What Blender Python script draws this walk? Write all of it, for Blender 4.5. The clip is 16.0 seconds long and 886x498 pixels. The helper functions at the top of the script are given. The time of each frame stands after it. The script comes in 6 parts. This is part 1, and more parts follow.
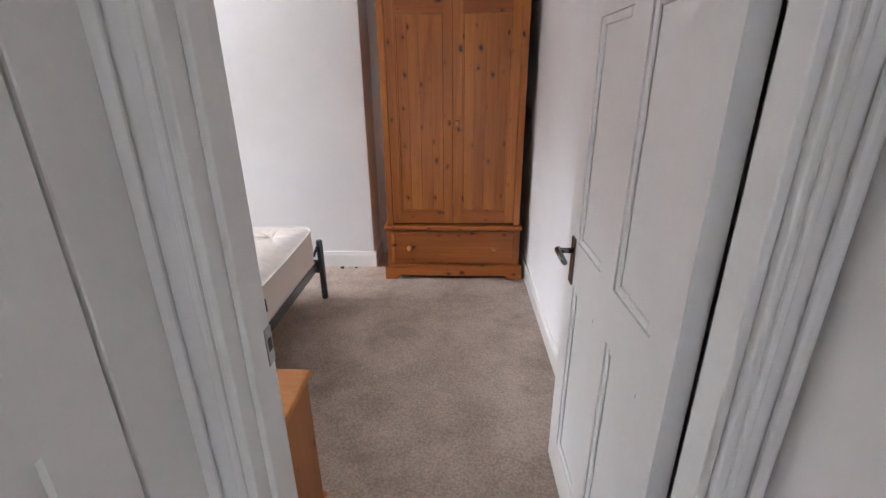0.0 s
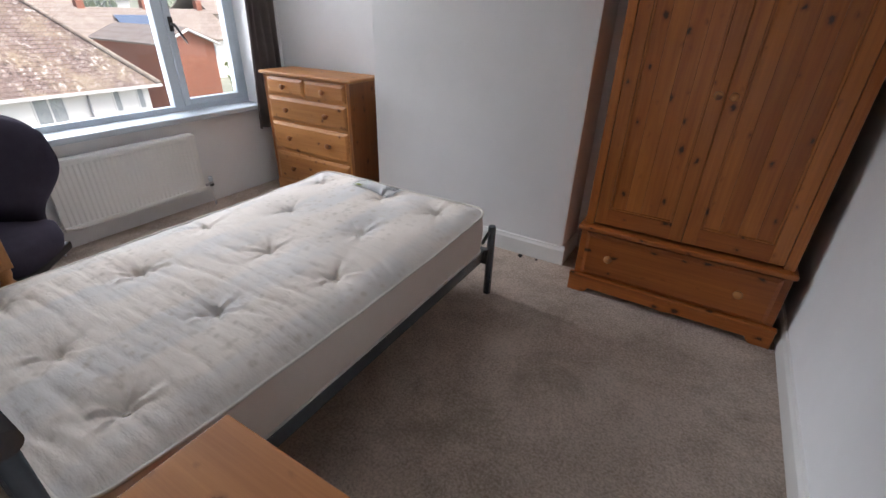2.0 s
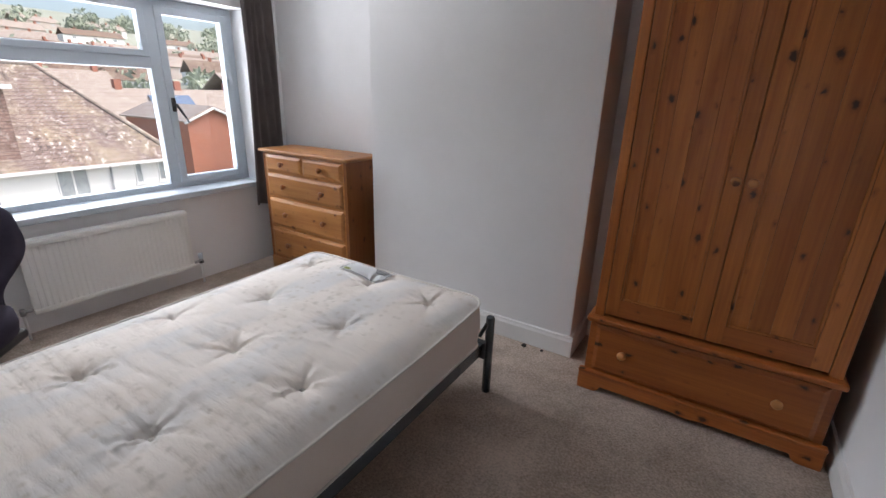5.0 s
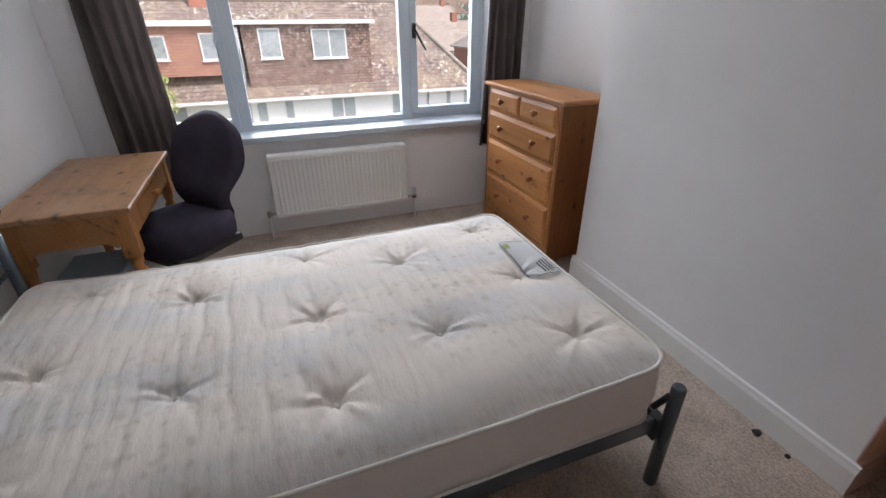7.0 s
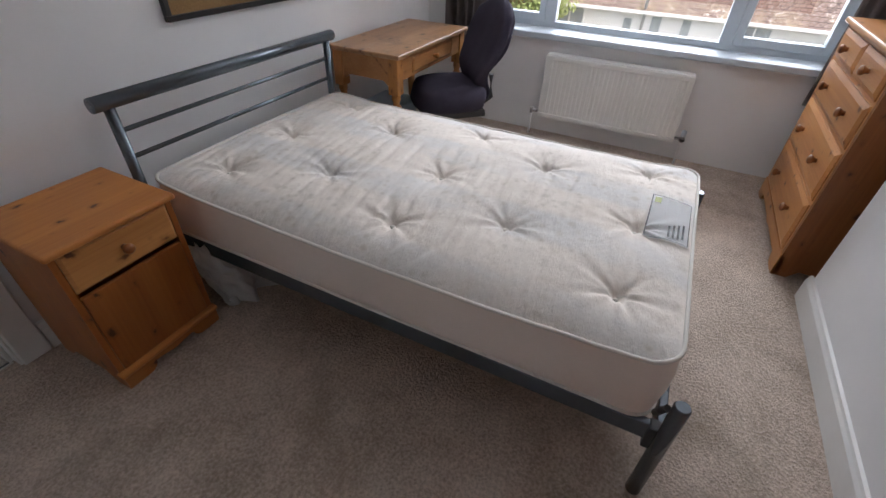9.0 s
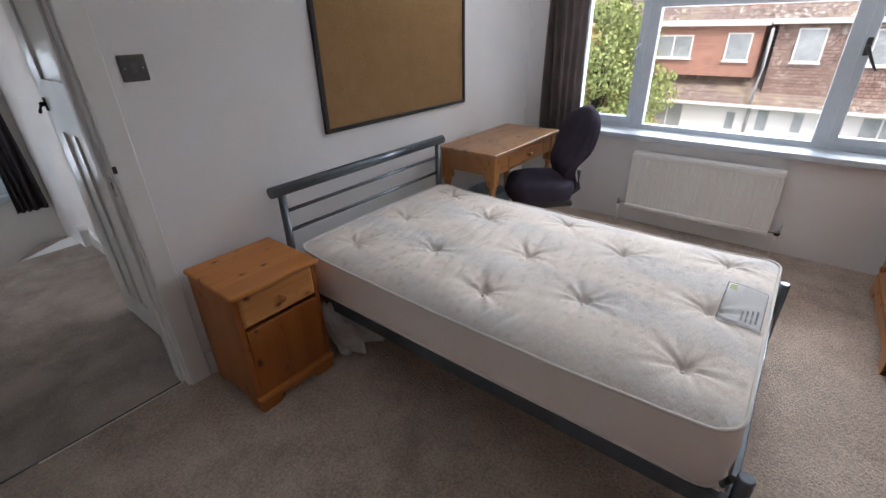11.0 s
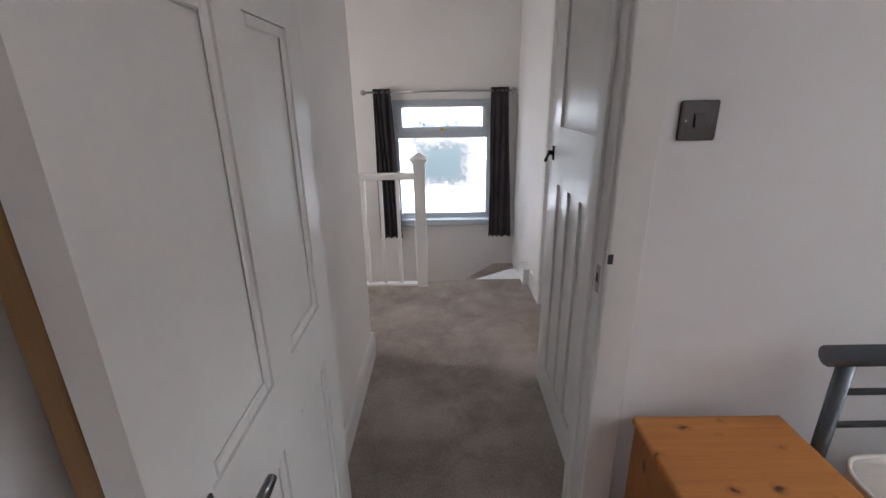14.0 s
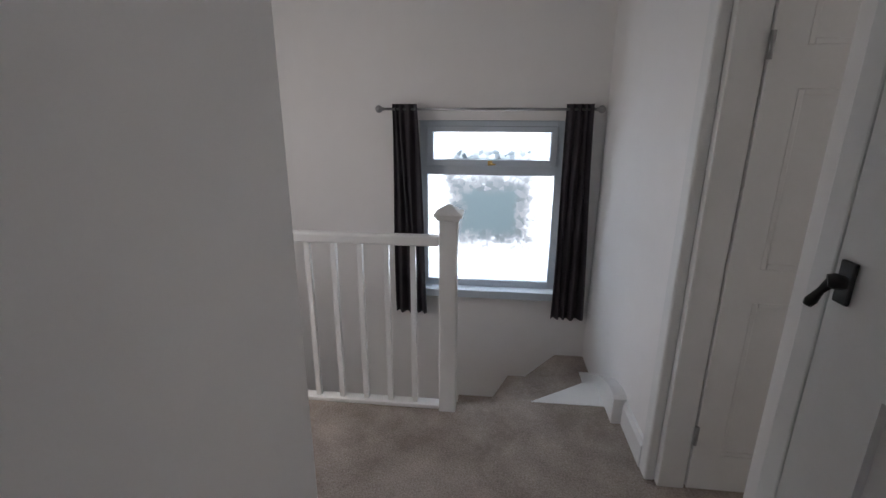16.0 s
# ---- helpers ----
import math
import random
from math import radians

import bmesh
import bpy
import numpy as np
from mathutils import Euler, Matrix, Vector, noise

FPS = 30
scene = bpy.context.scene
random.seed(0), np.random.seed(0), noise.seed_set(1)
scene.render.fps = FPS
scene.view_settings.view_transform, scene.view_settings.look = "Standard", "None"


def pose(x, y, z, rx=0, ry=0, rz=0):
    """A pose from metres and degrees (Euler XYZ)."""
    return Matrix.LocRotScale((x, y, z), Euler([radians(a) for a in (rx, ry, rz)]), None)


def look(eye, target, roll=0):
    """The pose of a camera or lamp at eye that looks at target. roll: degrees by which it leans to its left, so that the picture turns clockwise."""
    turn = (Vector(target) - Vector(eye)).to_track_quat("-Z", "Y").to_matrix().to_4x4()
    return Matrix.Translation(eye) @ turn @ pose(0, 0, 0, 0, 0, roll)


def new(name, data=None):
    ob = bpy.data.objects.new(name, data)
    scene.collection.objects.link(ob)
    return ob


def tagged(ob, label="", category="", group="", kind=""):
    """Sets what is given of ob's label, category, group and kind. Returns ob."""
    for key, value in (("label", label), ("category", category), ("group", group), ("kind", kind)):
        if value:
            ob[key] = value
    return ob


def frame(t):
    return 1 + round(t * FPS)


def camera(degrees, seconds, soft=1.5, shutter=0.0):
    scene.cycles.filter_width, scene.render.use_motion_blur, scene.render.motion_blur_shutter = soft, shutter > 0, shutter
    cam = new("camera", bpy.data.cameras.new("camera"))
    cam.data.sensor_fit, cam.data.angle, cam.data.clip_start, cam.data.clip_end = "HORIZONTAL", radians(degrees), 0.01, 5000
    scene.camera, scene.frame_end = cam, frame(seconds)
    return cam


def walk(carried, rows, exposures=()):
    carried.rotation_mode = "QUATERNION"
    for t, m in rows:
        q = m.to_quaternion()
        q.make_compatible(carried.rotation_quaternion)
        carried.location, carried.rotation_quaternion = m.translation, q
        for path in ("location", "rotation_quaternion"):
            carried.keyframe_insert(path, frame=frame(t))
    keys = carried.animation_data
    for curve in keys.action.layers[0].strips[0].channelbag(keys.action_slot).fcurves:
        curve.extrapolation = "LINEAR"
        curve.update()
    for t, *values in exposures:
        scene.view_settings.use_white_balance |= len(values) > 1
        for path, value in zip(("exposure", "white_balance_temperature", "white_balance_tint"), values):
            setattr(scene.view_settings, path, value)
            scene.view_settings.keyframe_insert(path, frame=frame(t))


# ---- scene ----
cam = camera(90.0, 16.0)
PATH = [
    (0, (0.581, 1.257, 1.439), (0.510, 3.124, 0.725), -0.5),
    (0.5, (0.659, 1.463, 1.482), (0.367, 3.298, 0.741), 0.7),
    (1, (0.661, 1.628, 1.490), (0.170, 3.406, 0.718), 0.9),
    (1.5, (0.555, 1.850, 1.456), (-0.144, 3.554, 0.675), 1.1),
    (2, (0.528, 2.018, 1.455), (-0.373, 3.537, 0.512), 1.6),
    (2.5, (0.491, 2.128, 1.418), (-0.711, 3.302, 0.333), 5.7),
    (3, (0.465, 2.189, 1.455), (-0.992, 3.242, 0.579), 2.5),
    (3.5, (0.445, 2.158, 1.476), (-0.987, 3.34, 0.734), 1.4),
    (4, (0.456, 2.123, 1.475), (-0.664, 3.636, 0.8), 2.3),
    (4.2, (0.474, 2.13, 1.481), (-0.508, 3.746, 0.829), 1.6),
    (6.3, (0.376, 2.734, 1.403), (-0.98, 3.94, 0.561), 1.6),
    (6.5, (0.339, 2.824, 1.397), (-1.119, 3.868, 0.51), 1.5),
    (7, (0.306, 3.04, 1.413), (-1.354, 3.662, 0.487), -0.3),
    (7.5, (0.404, 3.256, 1.416), (-1.352, 3.331, 0.461), 1.1),
    (8, (0.395, 3.427, 1.387), (-1.304, 3.191, 0.359), -1.1),
    (8.5, (0.357, 3.589, 1.397), (-1.23, 3.16, 0.257), -0.3),
    (9, (0.477, 3.769, 1.39), (-0.955, 3.092, 0.169), 2.3),
    (9.5, (0.615, 3.872, 1.461), (-0.658, 2.919, 0.248), -0.3),
    (10, (0.71, 3.904, 1.488), (-0.615, 2.831, 0.443), -1.4),
    (10.2, (0.714, 3.912, 1.5), (-0.669, 2.847, 0.524), -0.5),
    (12.3, (0.707, 3.819, 1.514), (-0.604, 2.523, 0.738), -0.2),
    (12.5, (0.709, 3.771, 1.514), (-0.441, 2.327, 0.745), -0.0),
    (13, (0.696, 3.548, 1.496), (0.102, 1.787, 0.756), -0.5),
    (13.5, (0.683, 3.295, 1.47), (0.413, 1.432, 0.794), -1.8),
    (14, (0.636, 3.023, 1.455), (0.651, 1.134, 0.796), -1.0),
    (14.5, (0.592, 2.692, 1.428), (0.781, 0.803, 0.799), -1.5),
    (15, (0.607, 2.337, 1.448), (0.816, 0.427, 0.892), -1.4),
    (15.5, (0.622, 2.011, 1.428), (0.823, 0.104, 0.862), -0.9),
    (16, (0.640, 1.676, 1.415), (0.852, -0.233, 0.857), 0.2),
]
EXPOSURES = [
    (0.0, 2.35, 6700, 16), (0.5, 2.25, 6700, 16), (1.0, 1.95, 6700, 15), (1.5, 1.7, 6500, 13), (2.0, 1.35, 6500, 13), (2.5, 1.45, 6500, 13), (3.0, 1.5, 6500, 13),
    (3.5, 1.3, 6500, 13), (4.0, 1.3, 6500, 13), (6.5, 1.35, 6500, 13), (7.0, 1.2, 6500, 13), (8.0, 1.2, 6500, 13), (9.5, 1.4, 6500, 13), (12.5, 1.35, 6500, 13),
    (13.5, 1.45, 6700, 15), (14.0, 1.65, 6700, 15), (15.0, 1.36, 6750, 15), (16.0, 1.06, 6500, 13),
]
walk(cam, [(t, look(eye, target, roll)) for t, eye, target, roll in PATH], EXPOSURES)

# ---- light ----
def set_world():
    w = bpy.data.worlds.new("sky")
    scene.world = w
    w.use_nodes = True
    nt = w.node_tree
    bg = nt.nodes["Background"]
    sky = nt.nodes.new("ShaderNodeTexSky")
    sky.sky_type = "NISHITA"
    sky.sun_disc = False
    sky.sun_elevation = radians(51)
    sky.sun_rotation = radians(45)
    sky.air_density, sky.dust_density, sky.ozone_density = 1.0, 4.0, 1.0
    nt.links.new(sky.outputs["Color"], bg.inputs["Color"])
    bg.inputs["Strength"].default_value = 0.12


def lamp_area(name, eye, target, sx, sy, watts, colour=(1, 1, 1)):
    d = bpy.data.lights.new(name, "AREA")
    d.shape, d.size, d.size_y, d.energy, d.color = "RECTANGLE", sx, sy, watts, colour
    ob = new(name, d)
    ob.matrix_world = look(eye, target)
    return ob


set_world()
sun_data = bpy.data.lights.new("sun", "SUN")
sun_data.energy, sun_data.angle, sun_data.color = 1.2, radians(20), (1.0, 0.97, 0.93)
sun = new("sun", sun_data)
sun.matrix_world = look((0, 0, 20), (-11, -11, 0))
lamp_area("window_daylight", (-9.5, 3.45, 4.9), (-1.5, 3.45, 1.2), 6.0, 4.0, 600, (0.885, 0.943, 1.0))
# Added lamp hidden below the sill, imitating street bounce onto the ceiling.
lamp_area("street_daylight", (-5.4, 3.45, -1.3), (-0.6, 3.45, 2.4), 4.2, 2.6, 420, (0.92, 0.955, 1.0))
lamp_area("landing_daylight", (0.66, -1.75, 1.0), (0.66, 0, 0.8), 1.0, 1.3, 39, (0.985, 0.905, 0.885))
# Added lamp for an unseen, unbuilt window in the back room.
lamp_area("back_room_daylight", (-2.25, -0.35, 1.45), (0.4, -0.1, 1.0), 1.2, 1.2, 7.0, (1.0, 0.95, 0.91))
# Added fill that brightens the landing; its wall opening is unseen and invented.
lamp_area("stairwell_daylight", (2.58, 0.40, 1.30), (0.8, -1.2, 0.6), 0.5, 1.1, 3.0, (1.0, 0.95, 0.93))


# ---- materials ----
def node(nt, kind, **inputs):
    n = nt.nodes.new(kind)
    for k, v in inputs.items():
        n.inputs[k.replace("_", " ")].default_value = v
    return n


def material(name, c1, c2, rough=0.6, scale=6.0, fine=80.0, bump=0.15, bump_dist=0.002, stretch=(1, 1, 1), metal=0.0, fine_mix=0.35, spec=0.5, spread=0.18):
    """Two-scale mottled surface: broad stains between c1 and c2, fine grain, fine relief."""
    m = bpy.data.materials.new(name)
    m.use_nodes = True
    nt = m.node_tree
    L = nt.links.new
    b = nt.nodes["Principled BSDF"]
    tc = nt.nodes.new("ShaderNodeTexCoord")
    info = nt.nodes.new("ShaderNodeObjectInfo")
    add = nt.nodes.new("ShaderNodeVectorMath")
    add.operation = "ADD"
    mul = nt.nodes.new("ShaderNodeMath")
    mul.operation = "MULTIPLY"
    mul.inputs[1].default_value = 17.0
    L(info.outputs["Random"], mul.inputs[0])
    mp = nt.nodes.new("ShaderNodeMapping")
    mp.inputs["Scale"].default_value = stretch
    L(tc.outputs["Object"], add.inputs[0])
    L(mul.outputs[0], add.inputs[1])
    L(add.outputs[0], mp.inputs["Vector"])
    n1 = node(nt, "ShaderNodeTexNoise", Scale=scale, Detail=4.0, Roughness=0.6)
    n2 = node(nt, "ShaderNodeTexNoise", Scale=fine, Detail=3.0, Roughness=0.7)
    L(mp.outputs[0], n1.inputs["Vector"])
    L(mp.outputs[0], n2.inputs["Vector"])
    mixf = node(nt, "ShaderNodeMix")
    mixf.inputs[0].default_value = fine_mix
    L(n1.outputs["Fac"], mixf.inputs[2])
    L(n2.outputs["Fac"], mixf.inputs[3])
    ramp = nt.nodes.new("ShaderNodeValToRGB")
    ramp.color_ramp.elements[0].position, ramp.color_ramp.elements[1].position = 0.5 - spread, 0.5 + spread
    ramp.color_ramp.elements[0].color, ramp.color_ramp.elements[1].color = (*c1, 1), (*c2, 1)
    L(mixf.outputs[0], ramp.inputs[0])
    L(ramp.outputs[0], b.inputs["Base Color"])
    b.inputs["Roughness"].default_value = rough
    b.inputs["Metallic"].default_value = metal
    b.inputs["Specular IOR Level"].default_value = spec
    bp = node(nt, "ShaderNodeBump", Strength=bump, Distance=bump_dist)
    L(n2.outputs["Fac"], bp.inputs["Height"])
    L(bp.outputs[0], b.inputs["Normal"])
    return m


def pine(name, pale, mid, dark, grain="z", rough=0.38, knots=1.0, tight=1.0):
    """Lacquered knotty pine, the grain running along one axis."""
    m = bpy.data.materials.new(name)
    m.use_nodes = True
    nt = m.node_tree
    L = nt.links.new
    b = nt.nodes["Principled BSDF"]
    tc = nt.nodes.new("ShaderNodeTexCoord")
    info = nt.nodes.new("ShaderNodeObjectInfo")
    mul = nt.nodes.new("ShaderNodeMath")
    mul.operation = "MULTIPLY"
    mul.inputs[1].default_value = 23.0
    L(info.outputs["Random"], mul.inputs[0])
    add = nt.nodes.new("ShaderNodeVectorMath")
    add.operation = "ADD"
    L(tc.outputs["Object"], add.inputs[0])
    L(mul.outputs[0], add.inputs[1])

    def stretched(across, along):
        mp = nt.nodes.new("ShaderNodeMapping")
        mp.inputs["Scale"].default_value = [along if a == grain else across for a in "xyz"]
        L(add.outputs[0], mp.inputs["Vector"])
        return mp.outputs[0]

    broad = node(nt, "ShaderNodeTexNoise", Scale=1.0, Detail=3.0, Roughness=0.5, Distortion=0.6)
    L(stretched(9.0 * tight, 0.7), broad.inputs["Vector"])
    fine = node(nt, "ShaderNodeTexNoise", Scale=1.0, Detail=4.0, Roughness=0.65)
    L(stretched(90.0 * tight, 2.5), fine.inputs["Vector"])
    mixf = node(nt, "ShaderNodeMix")
    mixf.inputs[0].default_value = 0.42
    L(broad.outputs["Fac"], mixf.inputs[2])
    L(fine.outputs["Fac"], mixf.inputs[3])
    ramp = nt.nodes.new("ShaderNodeValToRGB")
    e = ramp.color_ramp.elements
    e[0].position, e[1].position = 0.35, 0.66
    e[0].color, e[1].color = (*mid, 1), (*pale, 1)
    L(mixf.outputs[0], ramp.inputs[0])
    sep = nt.nodes.new("ShaderNodeSeparateXYZ")
    L(add.outputs[0], sep.inputs[0])
    side = nt.nodes.new("ShaderNodeMath")
    others = [a for a in "XYZ" if a.lower() != grain]
    L(sep.outputs[others[0]], side.inputs[0])
    L(sep.outputs[others[1]], side.inputs[1])
    flat = nt.nodes.new("ShaderNodeCombineXYZ")
    L(side.outputs[0], flat.inputs["X"])
    squeeze = nt.nodes.new("ShaderNodeMath")
    squeeze.operation = "MULTIPLY"
    squeeze.inputs[1].default_value = 0.62
    L(sep.outputs[grain.upper()], squeeze.inputs[0])
    L(squeeze.outputs[0], flat.inputs["Y"])
    wobble = node(nt, "ShaderNodeTexNoise", Scale=38.0, Detail=3.0, Roughness=0.6)
    L(add.outputs[0], wobble.inputs["Vector"])
    jitter = nt.nodes.new("ShaderNodeVectorMath")
    jitter.operation = "MULTIPLY_ADD"
    jitter.inputs[1].default_value, jitter.inputs[2].default_value = (0.022, 0.03, 0.0), (-0.011, -0.015, 0.0)
    L(wobble.outputs["Color"], jitter.inputs[0])
    uneven = nt.nodes.new("ShaderNodeVectorMath")
    L(flat.outputs[0], uneven.inputs[0])
    L(jitter.outputs[0], uneven.inputs[1])
    vor = node(nt, "ShaderNodeTexVoronoi", Scale=10.5, Randomness=1.0)
    vor.voronoi_dimensions = "2D"
    L(uneven.outputs[0], vor.inputs["Vector"])
    size = nt.nodes.new("ShaderNodeSeparateColor")
    L(vor.outputs["Color"], size.inputs[0])
    lim = nt.nodes.new("ShaderNodeMapRange")
    lim.inputs["From Min"].default_value, lim.inputs["From Max"].default_value = 0.40, 1.0
    lim.inputs["To Min"].default_value, lim.inputs["To Max"].default_value = -0.03, 0.105 * knots
    L(size.outputs[0], lim.inputs["Value"])
    sub = nt.nodes.new("ShaderNodeMath")
    sub.operation = "SUBTRACT"
    L(lim.outputs[0], sub.inputs[0])
    L(vor.outputs["Distance"], sub.inputs[1])
    soft = nt.nodes.new("ShaderNodeMapRange")
    soft.inputs["From Min"].default_value, soft.inputs["From Max"].default_value = -0.03, 0.03
    L(sub.outputs[0], soft.inputs["Value"])
    halo = nt.nodes.new("ShaderNodeMapRange")
    halo.inputs["From Min"].default_value, halo.inputs["From Max"].default_value, halo.inputs["To Max"].default_value = -0.13, 0.02, 0.7
    L(sub.outputs[0], halo.inputs["Value"])
    ring = nt.nodes.new("ShaderNodeMix")
    ring.data_type = "RGBA"
    ring.inputs[7].default_value = (*[0.5 * a + 0.5 * b for a, b in zip(mid, dark)], 1)
    L(halo.outputs[0], ring.inputs[0])
    L(ramp.outputs[0], ring.inputs[6])
    knot = nt.nodes.new("ShaderNodeMix")
    knot.data_type = "RGBA"
    knot.inputs[7].default_value = (*dark, 1)
    L(soft.outputs[0], knot.inputs[0])
    L(ring.outputs[2], knot.inputs[6])
    tone = nt.nodes.new("ShaderNodeHueSaturation")
    each = nt.nodes.new("ShaderNodeMapRange")
    each.inputs["To Min"].default_value, each.inputs["To Max"].default_value = 0.88, 1.10
    L(info.outputs["Random"], each.inputs["Value"])
    L(each.outputs[0], tone.inputs["Value"])
    L(knot.outputs[2], tone.inputs["Color"])
    L(tone.outputs[0], b.inputs["Base Color"])
    b.inputs["Roughness"].default_value = rough
    bp = node(nt, "ShaderNodeBump", Strength=0.08, Distance=0.001)
    L(fine.outputs["Fac"], bp.inputs["Height"])
    L(bp.outputs[0], b.inputs["Normal"])
    return m


def ticking():
    """Quilted damask: cream and grey bands along the bed, a faint woven motif, yellowed stains."""
    m = bpy.data.materials.new("mattress_ticking")
    m.use_nodes = True
    nt = m.node_tree
    L = nt.links.new
    b = nt.nodes["Principled BSDF"]
    tc = nt.nodes.new("ShaderNodeTexCoord")

    def noise_at(scale, detail, stretch=(1, 1, 1)):
        mp = nt.nodes.new("ShaderNodeMapping")
        mp.inputs["Scale"].default_value = stretch
        L(tc.outputs["Object"], mp.inputs["Vector"])
        n = node(nt, "ShaderNodeTexNoise", Scale=scale, Detail=detail, Roughness=0.6)
        L(mp.outputs[0], n.inputs["Vector"])
        return n.outputs["Fac"]

    def ranged(sock, a, b_, lo=0.0, hi=1.0):
        r = nt.nodes.new("ShaderNodeMapRange")
        r.inputs["From Min"].default_value, r.inputs["From Max"].default_value = a, b_
        r.inputs["To Min"].default_value, r.inputs["To Max"].default_value = lo, hi
        L(sock, r.inputs["Value"])
        return r.outputs[0]

    def blend(fac, c1, c2):
        x = nt.nodes.new("ShaderNodeMix")
        x.data_type = "RGBA"
        L(fac, x.inputs[0])
        for sock, c in ((x.inputs[6], c1), (x.inputs[7], c2)):
            if isinstance(c, tuple):
                sock.default_value = (*c, 1)
            else:
                L(c, sock)
        return x.outputs[2]

    bands = nt.nodes.new("ShaderNodeTexWave")
    bands.inputs["Scale"].default_value, bands.inputs["Distortion"].default_value = 0.85, 0.15
    L(tc.outputs["Object"], bands.inputs["Vector"])
    patch = nt.nodes.new("ShaderNodeMath")
    patch.operation = "MULTIPLY"
    L(ranged(bands.outputs["Fac"], 0.35, 0.65), patch.inputs[0])
    L(ranged(noise_at(4.0, 3.0, (1, 0.7, 1)), 0.38, 0.6, 0.15, 1.0), patch.inputs[1])
    col = blend(patch.outputs[0], (0.775, 0.710, 0.655), (0.675, 0.650, 0.632))
    motif = node(nt, "ShaderNodeTexVoronoi", Scale=27.0)
    motif.feature = "SMOOTH_F1"
    L(tc.outputs["Object"], motif.inputs["Vector"])
    mo = nt.nodes.new("ShaderNodeMath")
    mo.operation = "MULTIPLY"
    L(ranged(motif.outputs["Distance"], 0.10, 0.36, 0.60, 0.0), mo.inputs[0])
    L(ranged(noise_at(3.2, 2.0), 0.41, 0.56), mo.inputs[1])
    col = blend(mo.outputs[0], col, (0.53, 0.475, 0.415))
    col = blend(ranged(noise_at(5.5, 5.0), 0.55, 0.78, 0.0, 0.5), col, (0.58, 0.50, 0.41))
    L(col, b.inputs["Base Color"])
    b.inputs["Roughness"].default_value = 0.9
    b.inputs["Specular IOR Level"].default_value = 0.12
    wrinkle = nt.nodes.new("ShaderNodeMath")
    wrinkle.operation = "MULTIPLY_ADD"
    L(noise_at(1.0, 4.0, (7.0, 34.0, 1)), wrinkle.inputs[0])
    wrinkle.inputs[1].default_value = 1.5
    L(noise_at(50.0, 4.0, (0.7, 1.2, 1)), wrinkle.inputs[2])
    bp = node(nt, "ShaderNodeBump", Strength=0.55, Distance=0.005)
    L(wrinkle.outputs[0], bp.inputs["Height"])
    L(bp.outputs[0], b.inputs["Normal"])
    return m


def glass(name):
    m = bpy.data.materials.new(name)
    m.use_nodes = True
    nt = m.node_tree
    out = nt.nodes["Material Output"]
    tr = nt.nodes.new("ShaderNodeBsdfTransparent")
    gl = nt.nodes.new("ShaderNodeBsdfGlossy")
    gl.inputs["Roughness"].default_value = 0.02
    fr = node(nt, "ShaderNodeFresnel", IOR=1.45)
    mx = nt.nodes.new("ShaderNodeMixShader")
    nt.links.new(fr.outputs[0], mx.inputs[0])
    nt.links.new(tr.outputs[0], mx.inputs[1])
    nt.links.new(gl.outputs[0], mx.inputs[2])
    nt.links.new(mx.outputs[0], out.inputs["Surface"])
    return m


WALL = material("wall_paint", (0.76, 0.76, 0.77), (0.83, 0.83, 0.84), 0.75, 1.5, 220, 0.12, 0.001, fine_mix=0.15)
LANDING_WALL = material("landing_wall_paint", (0.80, 0.785, 0.775), (0.86, 0.845, 0.835), 0.75, 1.5, 220, 0.12, 0.001, fine_mix=0.15)
CEIL = material("ceiling_paint", (0.76, 0.76, 0.75), (0.82, 0.82, 0.81), 0.85, 2, 150, 0.1, 0.001)
GLOSS = material("white_gloss_paint", (0.72, 0.72, 0.71), (0.80, 0.80, 0.79), 0.30, 3, 60, 0.06, 0.001, fine_mix=0.2)
SATIN = material("white_satin_paint", (0.73, 0.73, 0.72), (0.81, 0.81, 0.80), 0.55, 3, 60, 0.06, 0.001, fine_mix=0.2)
# White plastic; the backlit frames' shade is put in as a blue-grey tint.
UPVC = material("shaded_white_plastic", (0.50, 0.56, 0.62), (0.57, 0.63, 0.69), 0.35, 3, 60, 0.03, 0.0005)
RADIATOR = material("radiator_enamel", (0.80, 0.80, 0.78), (0.86, 0.86, 0.84), 0.35, 3, 60, 0.03, 0.0005)
CARPET = material("bedroom_carpet", (0.338, 0.270, 0.217), (0.685, 0.567, 0.487), 0.95, 3.4, 95, 1.0, 0.014, fine_mix=0.56, spec=0.1, spread=0.13)
CARPET_L = material("landing_carpet", (0.29, 0.247, 0.217), (0.58, 0.51, 0.462), 0.95, 3.4, 125, 1.0, 0.010, fine_mix=0.47, spec=0.1, spread=0.13)


